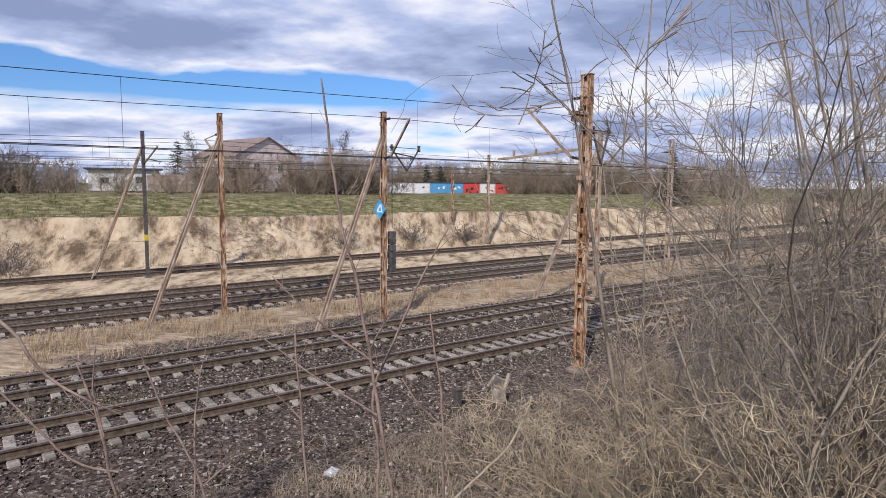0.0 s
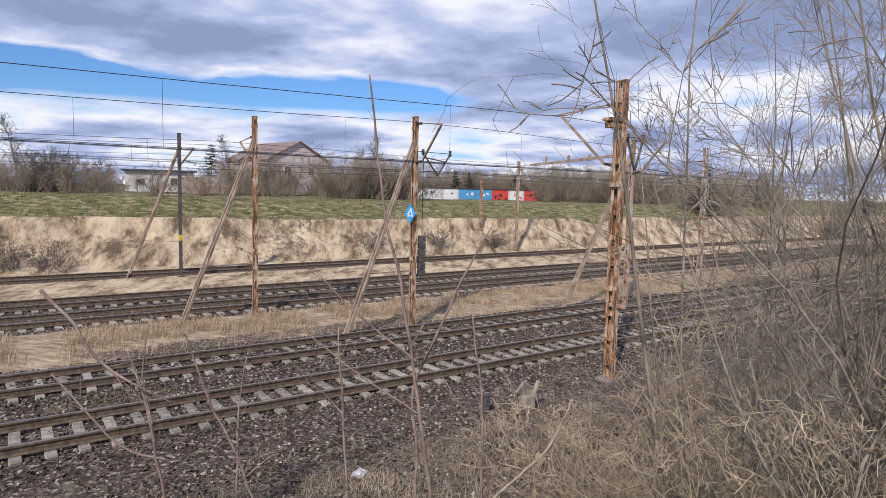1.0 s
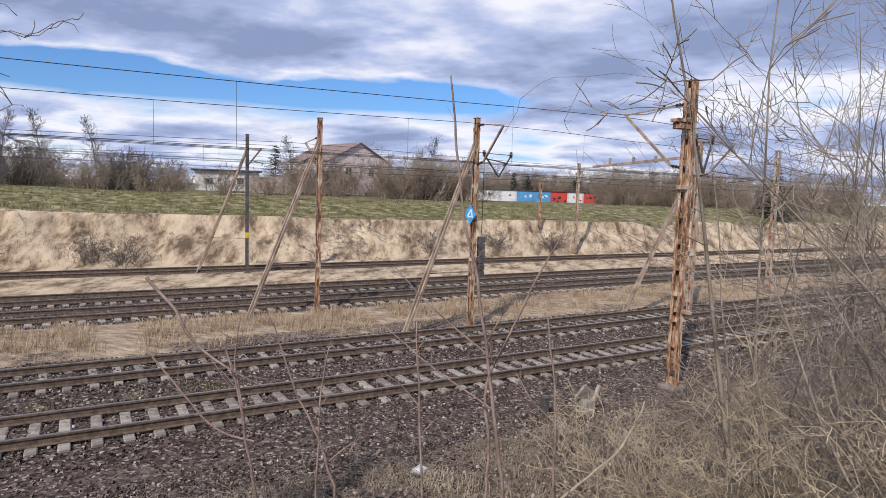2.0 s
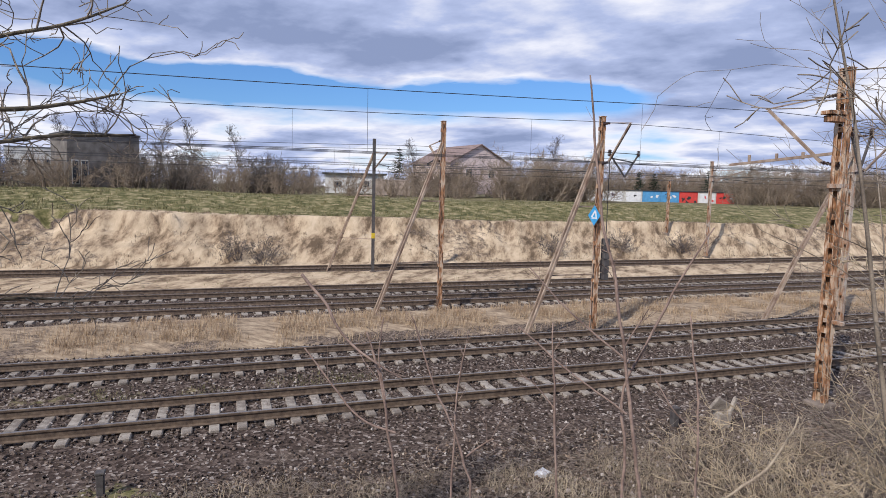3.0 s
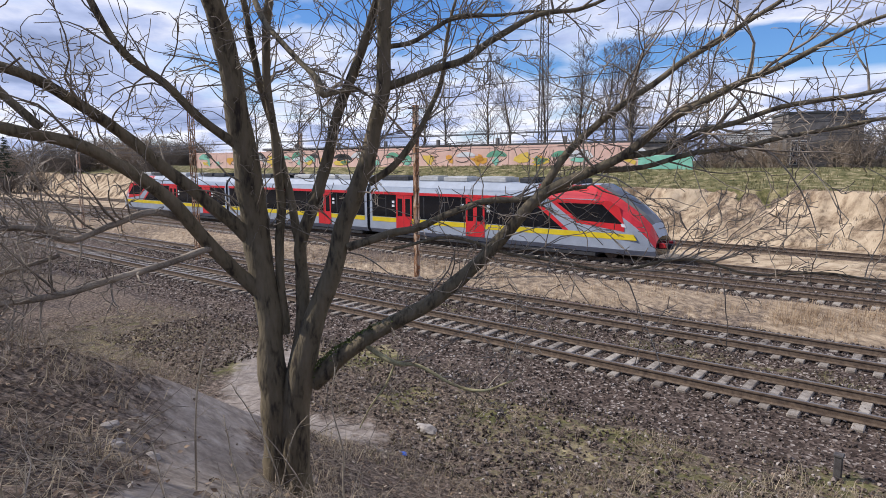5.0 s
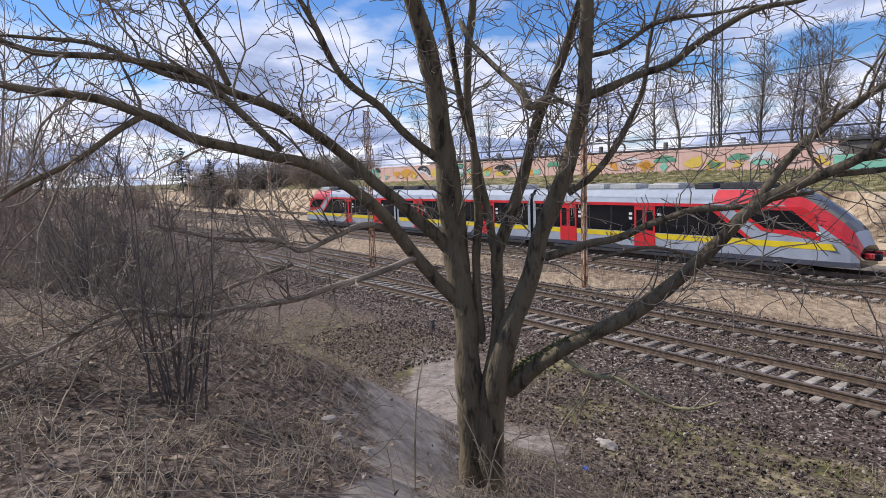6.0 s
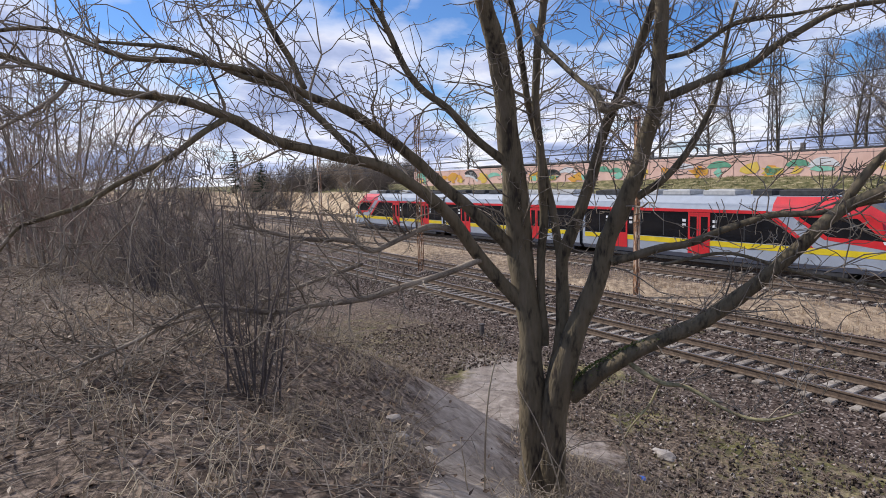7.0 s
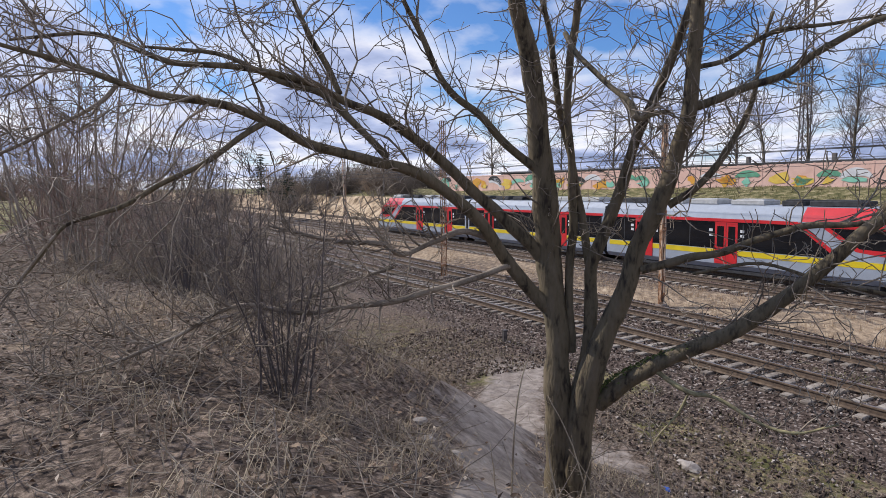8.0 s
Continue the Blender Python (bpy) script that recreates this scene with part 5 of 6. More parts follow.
RIGHT_LIMBS = (
    ((0.05, 0.34, 2.92, 0.1574), (0.21, 0.57, 3.22, 0.1366), (0.38, 0.88, 3.48, 0.1224), (0.59, 1.36, 3.78, 0.1145), (0.80, 1.82, 4.15, 0.1069), (1.10, 2.22, 4.62, 0.0921), (1.37, 2.51, 5.05, 0.0781), (1.66, 2.88, 5.33, 0.0648), (1.84, 3.24, 5.55, 0.0584), (2.03, 3.63, 5.87, 0.0522), (2.24, 4.09, 6.15, 0.0410), (2.43, 4.44, 6.33, 0.0353), (2.61, 4.82, 6.54, 0.0247), (2.82, 5.26, 6.76, 0.0194), (3.04, 5.76, 7.00, 0.0095)),
    ((1.37, 2.51, 5.02, 0.0614), (1.48, 2.78, 5.47, 0.0553), (1.58, 2.97, 5.73, 0.0494), (1.74, 3.23, 5.96, 0.0432), (1.85, 3.72, 6.31, 0.0378), (2.05, 4.15, 6.60, 0.0318), (2.24, 4.51, 6.87, 0.0261), (2.33, 4.92, 7.24, 0.0157)),
    ((1.83, 3.19, 5.51, 0.0425), (1.93, 3.60, 5.58, 0.0372), (2.10, 3.93, 5.75, 0.0365), (2.21, 4.38, 5.86, 0.0313), (2.40, 4.79, 5.98, 0.0308), (2.61, 5.27, 6.06, 0.0252), (2.83, 5.78, 6.23, 0.0148)),
    ((1.69, 3.04, 5.38, 0.0378), (1.93, 3.60, 5.46, 0.0318), (2.15, 4.14, 5.57, 0.0313), (2.32, 4.89, 5.68, 0.0261), (2.54, 5.38, 5.80, 0.0205), (2.79, 6.01, 5.89, 0.0151)),
    ((0.35, 0.75, 4.53, 0.0673), (0.54, 1.13, 4.69, 0.0603), (0.72, 1.47, 4.78, 0.0534), (0.90, 1.80, 4.92, 0.0468), (1.07, 2.11, 5.04, 0.0461), (1.28, 2.58, 5.10, 0.0340), (1.49, 3.02, 5.22, 0.0279)),
    ((0.65, 1.18, 4.55, 0.0238), (0.90, 1.79, 4.68, 0.0234), (1.12, 2.34, 4.52, 0.0230), (1.35, 2.87, 4.41, 0.0227), (1.57, 3.38, 4.37, 0.0223), (1.81, 3.97, 4.49, 0.0220), (2.03, 4.51, 4.34, 0.0162), (2.26, 5.07, 4.39, 0.0159), (2.52, 5.77, 4.32, 0.0104)),
    ((0.38, 0.88, 3.47, 0.0428), (0.56, 1.23, 3.28, 0.0362), (0.72, 1.45, 3.28, 0.0297), (0.90, 1.79, 3.12, 0.0234), (1.07, 2.12, 3.06, 0.0230), (1.25, 2.43, 3.19, 0.0113)),
    ((0.56, 1.23, 3.28, 0.0181), (0.53, 1.10, 3.02, 0.0181), (0.49, 0.91, 2.76, 0.0121), (0.46, 0.79, 2.50, 0.0090)),
)


def big_tree():
    z = height(*so(TREE))
    t = thing("bare_tree", Vector((TREE.x, TREE.y, z)), "leafless forked tree with spreading mossy limbs beside the path", "tree")
    off = Vector((0, 0, -z))
    rnd = random.Random(77)
    fine = Tubes()

    def dress(pts, rad, density, size, skip=0.25):
        """Side branches along a limb."""
        total = sum((b - a).length for a, b in zip(pts, pts[1:]))
        n = int(total * density * 0.8)
        for _ in range(n):
            i = min(len(pts) - 2, int(len(pts) * (skip + (1 - skip) * rnd.random())))
            p = pts[i].lerp(pts[i + 1], rnd.random())
            d = (pts[i + 1] - pts[i]).normalized()
            ax = d.orthogonal().normalized()
            ax.rotate(Matrix.Rotation(rnd.uniform(0, 6.283), 3, d))
            nd = d.copy()
            nd.rotate(Matrix.Rotation(radians(rnd.uniform(30, 70)), 3, ax))
            nd.z += 0.25
            r = min(rad[i] * 0.55, rnd.uniform(0.007, 0.016))
            twig(fine, rnd, p, nd, rnd.uniform(0.6, 1.6) * size, r, 3 if r > 0.008 else 2, droop=0.05, wild=0.5, kids=(1, 3), sides=4, shrink=0.58, spread=(30, 75), segs=6, least=0.0042, up=0.12)
        # short knotty spurs
        for _ in range(int(total * density * 0.9)):
            i = min(len(pts) - 2, int(len(pts) * (skip + (1 - skip) * rnd.random())))
            d = (pts[i + 1] - pts[i]).normalized()
            nd = d + Vector((rnd.gauss(0, 1), rnd.gauss(0, 1), rnd.gauss(0.2, 1)))
            twig(fine, rnd, pts[i].lerp(pts[i + 1], rnd.random()), nd, rnd.uniform(0.10, 0.34), 0.006, 1, wild=0.7, kids=(1, 3), sides=3, segs=3, least=0.004)

    base = None
    groups = (("main_stem", STEMS[:2], 14, 5.0, 0.9, 0.9), ("stem", STEMS[2:], 12, 5.0, 0.9, 0.86), ("limb", LEFT_LIMBS, 9, 6.5, 0.85, 0.8), ("low_limb", LEFT_LOW, 7, 13.0, 0.68, 0.8), ("upper_limb", UPPER_LIMBS, 8, 7.0, 0.8, 0.8), ("side_limb", RIGHT_LIMBS, 9, 6.0, 0.85, 0.72))
    for name, items, sides, density, size, slim in groups:
        for ctrl in items:
            pts, rad = curve_points(ctrl, 5)
            rad = [r * slim for r in rad]
            pts = [p + off + Vector((noise.noise(p * 2.3), noise.noise(p * 2.3 + Vector((9, 0, 0))), noise.noise(p * 2.3 + Vector((0, 9, 0))))) * min(0.03, r * 0.8) + Vector((noise.noise(p * 1.1 + Vector((3, 1, 0))), noise.noise(p * 1.1 + Vector((0, 7, 2))), noise.noise(p * 1.3 + Vector((4, 0, 5))))) * min(0.07, 0.0015 / r) for p, r in zip(pts, rad)]
            tb = Tubes()
            tb.add(pts, [r * (1 + 0.10 * noise.noise(p * 6)) for p, r in zip(pts, rad)], sides)
            tb.link(name, M["lichen"] if ctrl in RIGHT_LIMBS[6:] else M["twig_tree"] if items is LEFT_LOW else M["bark"], t)
            if density:
                dress(pts, rad, density, size, 0.45 if "stem" in name else 0.18)
    tagged(fine.link("crown", M["twig_tree"], t), kind="stuff")
    # moss on the fork
    mv, mf = [], []
    moss = material("green_moss", (0.13, 0.16, 0.035), (0.06, 0.075, 0.02), 12, 1.0, 0, 0.5)
    pts, rad = curve_points(RIGHT_LIMBS[0], 5)
    for i in range(900):
        k = rnd.randint(1, 13)
        p = pts[k].lerp(pts[k + 1], rnd.random()) + off
        a = rnd.gauss(1.57, 0.55)
        side = (pts[k + 1] - pts[k]).normalized().cross(Vector((0, 0, 1))).normalized()
        upv = side.cross((pts[k + 1] - pts[k]).normalized())
        q = p + (side * math.cos(a) + upv * math.sin(a)) * rad[k] * 0.74
        b = len(mv)
        e = 0.014
        for _ in range(3):
            mv.append(q + Vector((rnd.gauss(0, e), rnd.gauss(0, e), abs(rnd.gauss(0, e)))))
        mf.append((b, b + 1, b + 2))
    tagged(link("moss", mv, mf, moss, t, "green moss on the low limb"), kind="stuff")


big_tree()

# ---- thin saplings on the bank ----
SAPLINGS = (
    ((-0.38, 3.93, 3.36, 0.0228), (-0.40, 3.93, 3.62, 0.0221), (-0.47, 3.93, 4.04, 0.0211), (-0.54, 3.93, 4.52, 0.0193), (-0.63, 3.93, 4.99, 0.0175), (-0.70, 3.93, 5.27, 0.0158), (-0.75, 3.93, 5.62, 0.0140), (-0.79, 3.93, 5.96, 0.0123), (-0.81, 3.93, 6.17, 0.0077)),
    ((-0.51, 4.13, 3.32, 0.0184), (-0.50, 4.13, 3.73, 0.0184), (-0.53, 4.13, 4.16, 0.0166), (-0.38, 4.13, 4.51, 0.0148), (-0.21, 4.13, 4.93, 0.0129), (-0.04, 4.13, 5.25, 0.0074)),
    ((-0.88, 3.73, 3.43, 0.0150), (-0.91, 3.73, 3.90, 0.0133), (-0.93, 3.73, 4.26, 0.0117), (-0.96, 3.73, 4.64, 0.0067)),
    ((-0.05, 4.03, 3.26, 0.0162), (-0.06, 4.03, 3.77, 0.0144), (-0.07, 4.03, 4.16, 0.0126), (-0.12, 4.03, 4.46, 0.0108), (-0.15, 4.03, 4.70, 0.0072)),
    ((-1.76, 3.22, 3.64, 0.0173), (-1.82, 3.22, 3.95, 0.0158), (-1.86, 3.22, 4.20, 0.0144), (-1.91, 3.22, 4.39, 0.0115), (-1.98, 3.22, 4.59, 0.0072)),
    ((-1.85, 3.22, 4.20, 0.0086), (-1.90, 3.22, 4.45, 0.0086), (-1.87, 3.22, 4.69, 0.0052)),
    ((-1.37, 3.42, 3.69, 0.0138), (-1.50, 3.42, 4.03, 0.0122), (-1.62, 3.42, 4.25, 0.0107), (-1.70, 3.42, 4.48, 0.0092), (-1.77, 3.42, 4.67, 0.0061)),
    ((-2.30, 3.02, 4.94, 0.0162), (-2.14, 3.02, 4.77, 0.0148), (-2.01, 3.02, 4.59, 0.0135), (-1.85, 3.02, 4.49, 0.0108), (-1.65, 3.02, 4.39, 0.0054)),
    ((-1.78, 3.22, 4.00, 0.0115), (-2.02, 3.22, 4.06, 0.0115), (-2.19, 3.22, 4.22, 0.0101), (-2.39, 3.22, 4.45, 0.0086)),
)
SAPLINGS_MORE = (
    ((-1.55, 3.62, 3.58, 0.0130), (-1.53, 3.62, 4.08, 0.0113), (-1.51, 3.62, 4.32, 0.0097), (-1.48, 3.62, 4.47, 0.0065)),
    ((-0.50, 4.03, 4.36, 0.0108), (-0.89, 4.03, 4.66, 0.0108), (-1.17, 4.02, 4.94, 0.0072)),
    ((-0.49, 4.03, 4.02, 0.0126), (-0.89, 4.03, 4.27, 0.0108), (-1.22, 4.02, 4.53, 0.0072)),
    ((-0.06, 4.03, 3.95, 0.0090), (-0.23, 4.03, 4.10, 0.0090), (-0.33, 4.03, 4.27, 0.0054)),
    ((-0.92, 3.73, 4.10, 0.0083), (-1.07, 3.73, 4.25, 0.0067), (-1.14, 3.72, 4.29, 0.0050)),
    ((-0.05, 4.53, 3.11, 0.0182), (0.22, 4.53, 3.38, 0.0162), (0.43, 4.53, 3.60, 0.0162), (0.55, 4.53, 3.84, 0.0121), (0.59, 4.53, 3.99, 0.0081)),
    ((-1.37, 3.32, 3.88, 0.0089), (-1.25, 3.32, 3.99, 0.0074), (-1.22, 3.32, 4.01, 0.0045)),
    ((-0.53, 3.93, 4.49, 0.0088), (-0.47, 3.93, 4.60, 0.0070), (-0.40, 3.93, 4.74, 0.0053)),
)
SAPLINGS_TREE = (
    ((-5.72, -1.92, 2.30, 0.0186), (-5.71, -1.89, 2.97, 0.0166), (-5.70, -1.86, 3.52, 0.0145), (-5.69, -1.80, 3.97, 0.0103), (-5.67, -1.70, 4.18, 0.0066)),
    ((-5.42, -1.50, 2.53, 0.0158), (-5.42, -1.52, 2.98, 0.0139), (-5.43, -1.58, 3.28, 0.0119), (-5.44, -1.62, 3.63, 0.0071)),
    ((-6.12, -0.99, 2.10, 0.0140), (-6.14, -1.07, 2.58, 0.0131), (-6.18, -1.23, 2.88, 0.0108), (-6.21, -1.39, 3.11, 0.0070)),
    ((-6.41, -1.35, 1.97, 0.0146), (-6.39, -1.27, 2.53, 0.0126), (-6.36, -1.15, 3.02, 0.0097), (-6.33, -1.02, 3.21, 0.0073)),
    ((-5.80, -1.21, 2.48, 0.0135), (-5.79, -1.29, 2.98, 0.0117), (-5.77, -1.43, 3.42, 0.0099), (-5.75, -1.60, 3.76, 0.0067)),
    ((-5.45, -0.78, 2.72, 0.0124), (-5.45, -0.77, 3.26, 0.0108), (-5.44, -0.84, 3.62, 0.0091), (-5.45, -0.81, 3.93, 0.0058)),
    ((-5.10, -1.94, 2.76, 0.0119), (-5.09, -1.98, 3.20, 0.0103), (-5.08, -2.04, 3.63, 0.0063)),
)


def saplings():
    rnd = random.Random(21)
    for n, ctrl in enumerate(SAPLINGS + SAPLINGS_MORE + SAPLINGS_TREE):
        pts, rad = curve_points(ctrl, 4)
        pts = [p + Vector((noise.noise(p * 7), noise.noise(p * 7 + Vector((5, 0, 0))), 0)) * 0.012 for p in pts]
        if n in (0, 1, 2, 3, 4, 6, 9, 14) or n > 16:
            g = height(*so(pts[0]))
            if pts[0].z > g:
                pts.insert(0, Vector((pts[0].x, pts[0].y, g - 0.05)))
                rad.insert(0, rad[0] * 1.1)
        tb = Tubes()
        rad = [r * 0.56 * (1 + 0.22 * noise.noise(p * 30)) for p, r in zip(pts, rad)]
        tb.add(pts, rad, 7)
        side = tb
        for _ in range(7):
            i = rnd.randint(len(pts) // 3, len(pts) - 2)
            d = (pts[i + 1] - pts[i]).normalized()
            d.rotate(Euler((rnd.uniform(-0.9, 0.9), rnd.uniform(-0.9, 0.9), 0)))
            twig(side, rnd, pts[i], d, rnd.uniform(0.05, 0.22), max(0.0016, rad[i] * 0.35), 1, kids=(0, 1), sides=4, segs=3, least=0.0012, wild=0.2)
        t = tb.link("sapling", M["twig_pale"] if n == 14 or n > 16 else M["twig_red"])
        tagged(t, "thin reddish bare sapling stem on the trackside bank", "sapling", "bare saplings on the bank")


saplings()


# ---- shrubs and trees without leaves ----
def shrub_parts(rnd, stems, hgt, spread, r0, depth, kids, density, least, wild=0.22, lean=0.35, twig_len=0.45):
    """Meshes of a many-stemmed shrub: stems, and the twigs on them."""
    st, tw = [], Tubes()
    for _ in range(stems):
        a = rnd.uniform(0, 6.283)
        rr = abs(rnd.gauss(0, spread * 0.22))
        p = Vector((math.cos(a) * rr, math.sin(a) * rr, -0.1))
        d = Vector((math.cos(a) * rnd.uniform(0.05, lean), math.sin(a) * rnd.uniform(0.05, lean), 1))
        ln = hgt * rnd.uniform(0.55, 1.05)
        pts, rad = [p.copy()], [r0]
        segs = 8
        r = r0 * rnd.uniform(0.6, 1.2)
        for i in range(segs):
            d = (d + Vector((rnd.gauss(0, wild), rnd.gauss(0, wild), rnd.gauss(0, wild * 0.4))) * 0.5).normalized()
            p = p + d * ln / segs
            pts.append(p.copy())
            rad.append(max(least, r * (1 - 0.85 * (i + 1) / segs)))
        one = Tubes()
        one.add(pts, rad, 5, cap=False)
        st.append(one)
        for _k in range(int(density * ln)):
            i = rnd.randint(1, segs)
            base = (pts[i] - pts[i - 1]).normalized()
            ax = base.orthogonal().normalized()
            ax.rotate(Matrix.Rotation(rnd.uniform(0, 6.283), 3, base))
            nd = base.copy()
            nd.rotate(Matrix.Rotation(radians(rnd.uniform(25, 65)), 3, ax))
            twig(tw, rnd, pts[i - 1].lerp(pts[i], rnd.random()), nd, ln * twig_len * rnd.uniform(0.35, 1.0) * (1.15 - 0.6 * i / segs), max(least, rad[i] * 0.38), depth, kids=kids, sides=3, segs=4, least=least, wild=0.26, up=0.12 if lean < 0.6 else 0.04, spread=(25, 60) if lean < 0.6 else (28, 80))
    return st, tw


def shrub(name, place, rnd, label, category, group="", mats=("twig", "twig"), joined=False, **kw):
    t = thing(name, place, label, category, group, rz=rnd.uniform(0, 6))
    st, tw = shrub_parts(rnd, **kw)
    if joined:
        for one in st:
            k = len(tw.v)
            tw.v += one.v
            tw.f += [tuple(i + k for i in q) for q in one.f]
    else:
        for one in st:
            one.link("stem", M[mats[0]], t)
    tagged(tw.link("crown", M[mats[1]], t), kind="stuff")
    return t


def ray_place(deg, dist):
    """A place on the ground at a heading (degrees to the left of +y) and a distance from the walk's start."""
    a = radians(deg)
    x, y = -math.sin(a) * dist, math.cos(a) * dist
    s, o = so((x, y))
    return Vector((x, y, height(s, o) - 0.03))


rnd = random.Random(5)
# the thicket by the lattice pole
near = [shrub("bare_shrub", ray_place(-19, 8.6), rnd, "dense tangle of bare tan shrub twigs on the bank", "shrub", "trackside thicket", ("twig_pale", "twig_tan"), stems=16, hgt=3.9, spread=2.0, r0=0.015, depth=2, kids=(2, 3), density=4, least=0.0046, lean=1.1, wild=0.4, twig_len=0.3),
        shrub("bare_shrub", ray_place(-27, 7.2), rnd, "dense tangle of bare grey shrub twigs on the bank", "shrub", "trackside thicket", ("twig_pale", "twig_tan"), stems=14, hgt=4.8, spread=2.2, r0=0.017, depth=2, kids=(2, 3), density=4, least=0.0046, lean=0.9, wild=0.4, twig_len=0.27),
        shrub("bare_shrub", ray_place(-33, 6.4), rnd, "tall bare brown shrub with fine upright twigs", "shrub", "trackside thicket", ("twig_mid", "twig_mid"), stems=10, hgt=6.6, spread=2.0, r0=0.024, depth=2, kids=(2, 4), density=3.6, least=0.0042, lean=0.45, wild=0.3, twig_len=0.26),
        shrub("bare_shrub", ray_place(-11, 10.5), rnd, "low sprawling bare shrub with dry arching stems", "shrub", "trackside thicket", ("twig_pale", "twig_tan"), stems=16, hgt=1.9, spread=2.4, r0=0.010, depth=2, kids=(2, 3), density=4, least=0.0044, lean=1.6, wild=0.28)]
for k, deg, dist in ((0, -24, 10.5), (0, -30, 9.5), (3, -34, 7.0), (2, -36, 8.2), (3, -37, 5.4), (3, -24, 6.6), (3, -14.5, 9.5), (2, -33, 14), (0, -19, 16), (3, -8.5, 11.5), (3, -31, 5.4)):
    p = ray_place(deg, dist)
    copy_thing(near[k], Matrix.Translation(p) @ Matrix.Rotation(rnd.uniform(0, 6.28), 4, "Z"))
# taller slim trees that rise out of it
tall = shrub("young_tree", ray_place(-18.5, 8.0), rnd, "slim bare young tree with a pale mottled stem and rising branches", "tree", "slim trees in the thicket", ("twig_mid", "twig_mid"), stems=5, hgt=9.5, spread=0.7, r0=0.04, depth=2, kids=(1, 3), density=2.8, least=0.0026, lean=0.24, wild=0.08, twig_len=0.26)
tall2 = shrub("young_tree", ray_place(-34, 9.0), rnd, "tall bare tree with dense dark twigs above the thicket", "tree", "slim trees in the thicket", ("twig_mid", "twig_mid"), stems=5, hgt=9.8, spread=1.0, r0=0.036, depth=3, kids=(2, 3), density=3.6, least=0.0026, lean=0.35, wild=0.15, twig_len=0.34)
for ob, deg, dist in ((tall, -24, 11), (tall2, -35.5, 9.5), (tall2, -34, 13), (tall2, -36.5, 8.0)):
    copy_thing(ob, Matrix.Translation(ray_place(deg, dist)) @ Matrix.Rotation(rnd.uniform(0, 6.28), 4, "Z"))


# the thicket beyond the big tree
def left_place(deg, dist):
    a = radians(deg)
    x, y = -0.7 - math.sin(a) * dist, -1.7 + math.cos(a) * dist
    s, o = so((x, y))
    return Vector((x, y, height(s, o) - 0.03))


lefts = [shrub("bare_shrub", left_place(127.5, 15.5), rnd, "tall many-stemmed bare shrub with upright reddish-grey shoots", "shrub", "shrubs below the bank", ("twig", "twig_red"), stems=24, hgt=6.4, spread=2.8, r0=0.030, depth=1, kids=(2, 3), density=3.2, least=0.0055, lean=0.42, wild=0.10, twig_len=0.32),
         shrub("bare_shrub", left_place(113.0, 5.8), rnd, "clump of bare dark stems rising from leaf litter", "shrub", "shrubs below the bank", ("twig_dark", "twig_dark"), stems=15, hgt=2.3, spread=0.5, r0=0.014, depth=2, kids=(2, 3), density=3.0, least=0.003, lean=0.3, wild=0.12, twig_len=0.35),
         shrub("bare_shrub", left_place(119, 20), rnd, "dense brown-grey bare shrub mass", "shrub", "shrubs below the bank", ("twig", "twig"), stems=26, hgt=3.6, spread=3.2, r0=0.02, depth=2, kids=(2, 3), density=2.2, least=0.005, lean=0.5, wild=0.16, twig_len=0.35)]
for k, deg, dist in ((0, 124, 21), (2, 115.5, 26), (2, 118, 27), (2, 121, 28), (2, 113.5, 34), (0, 120, 36), (0, 116, 42), (2, 116, 24), (2, 121.5, 16.5), (2, 124.5, 26), (2, 128, 24), (2, 113, 30), (2, 119, 32), (1, 116.8, 10.2), (2, 116, 18.5), (1, 120.5, 11.5), (2, 110.5, 38), (2, 127, 34), (2, 119.5, 13.5), (2, 112, 13), (0, 130, 25)):
    p = left_place(deg, dist)
    copy_thing(lefts[k], Matrix.Translation(p) @ Matrix.Rotation(rnd.uniform(0, 6.28), 4, "Z") @ Matrix.Scale(0.5 if k == 2 and dist < 13 else 1.0, 4))

# scrub on the far slope and the plain
scrub = shrub("slope_bush", ground_at(-0.5, 28.3), rnd, "dark dry bush at the foot of the sandy slope", "bush", "bushes on the slope", ("twig_dark", "twig_dark"), joined=True, stems=30, hgt=1.9, spread=2.4, r0=0.015, depth=2, kids=(1, 3), density=4, least=0.007, lean=0.9)
for s, o in ((-2.0, 28.0), (-24, 28.4), (-31, 28.8), (-37, 28.6)):
    copy_thing(scrub, Matrix.Translation(ground_at(s, o)) @ Matrix.Rotation(rnd.uniform(0, 6.28), 4, "Z"))
hedge = [shrub("hedge_bush", ground_at(-37, 60), rnd, "large dense olive-brown bare bush on the plain", "bush", "bushes on the plain", ("twig", "bush"), joined=True, stems=60, hgt=6.2, spread=9.0, r0=0.05, depth=1, kids=(3, 5), density=3.6, least=0.017, lean=0.8, wild=0.2, twig_len=0.42),
         shrub("hedge_bush", ground_at(-20, 62), rnd, "dense grey-brown bare bush on the plain", "bush", "bushes on the plain", ("twig_dark", "bush"), joined=True, stems=34, hgt=3.4, spread=6.0, r0=0.04, depth=1, kids=(2, 4), density=3.8, least=0.015, lean=0.9, wild=0.2, twig_len=0.4),
         shrub("hedge_bush", ground_at(5, 66), rnd, "rounded dark bare bush on the plain", "bush", "bushes on the plain", ("twig_dark", "bush_dark"), joined=True, stems=40, hgt=4.6, spread=4.5, r0=0.05, depth=1, kids=(2, 4), density=3.8, least=0.015, lean=0.7, wild=0.2, twig_len=0.4)]
rh = random.Random(8)
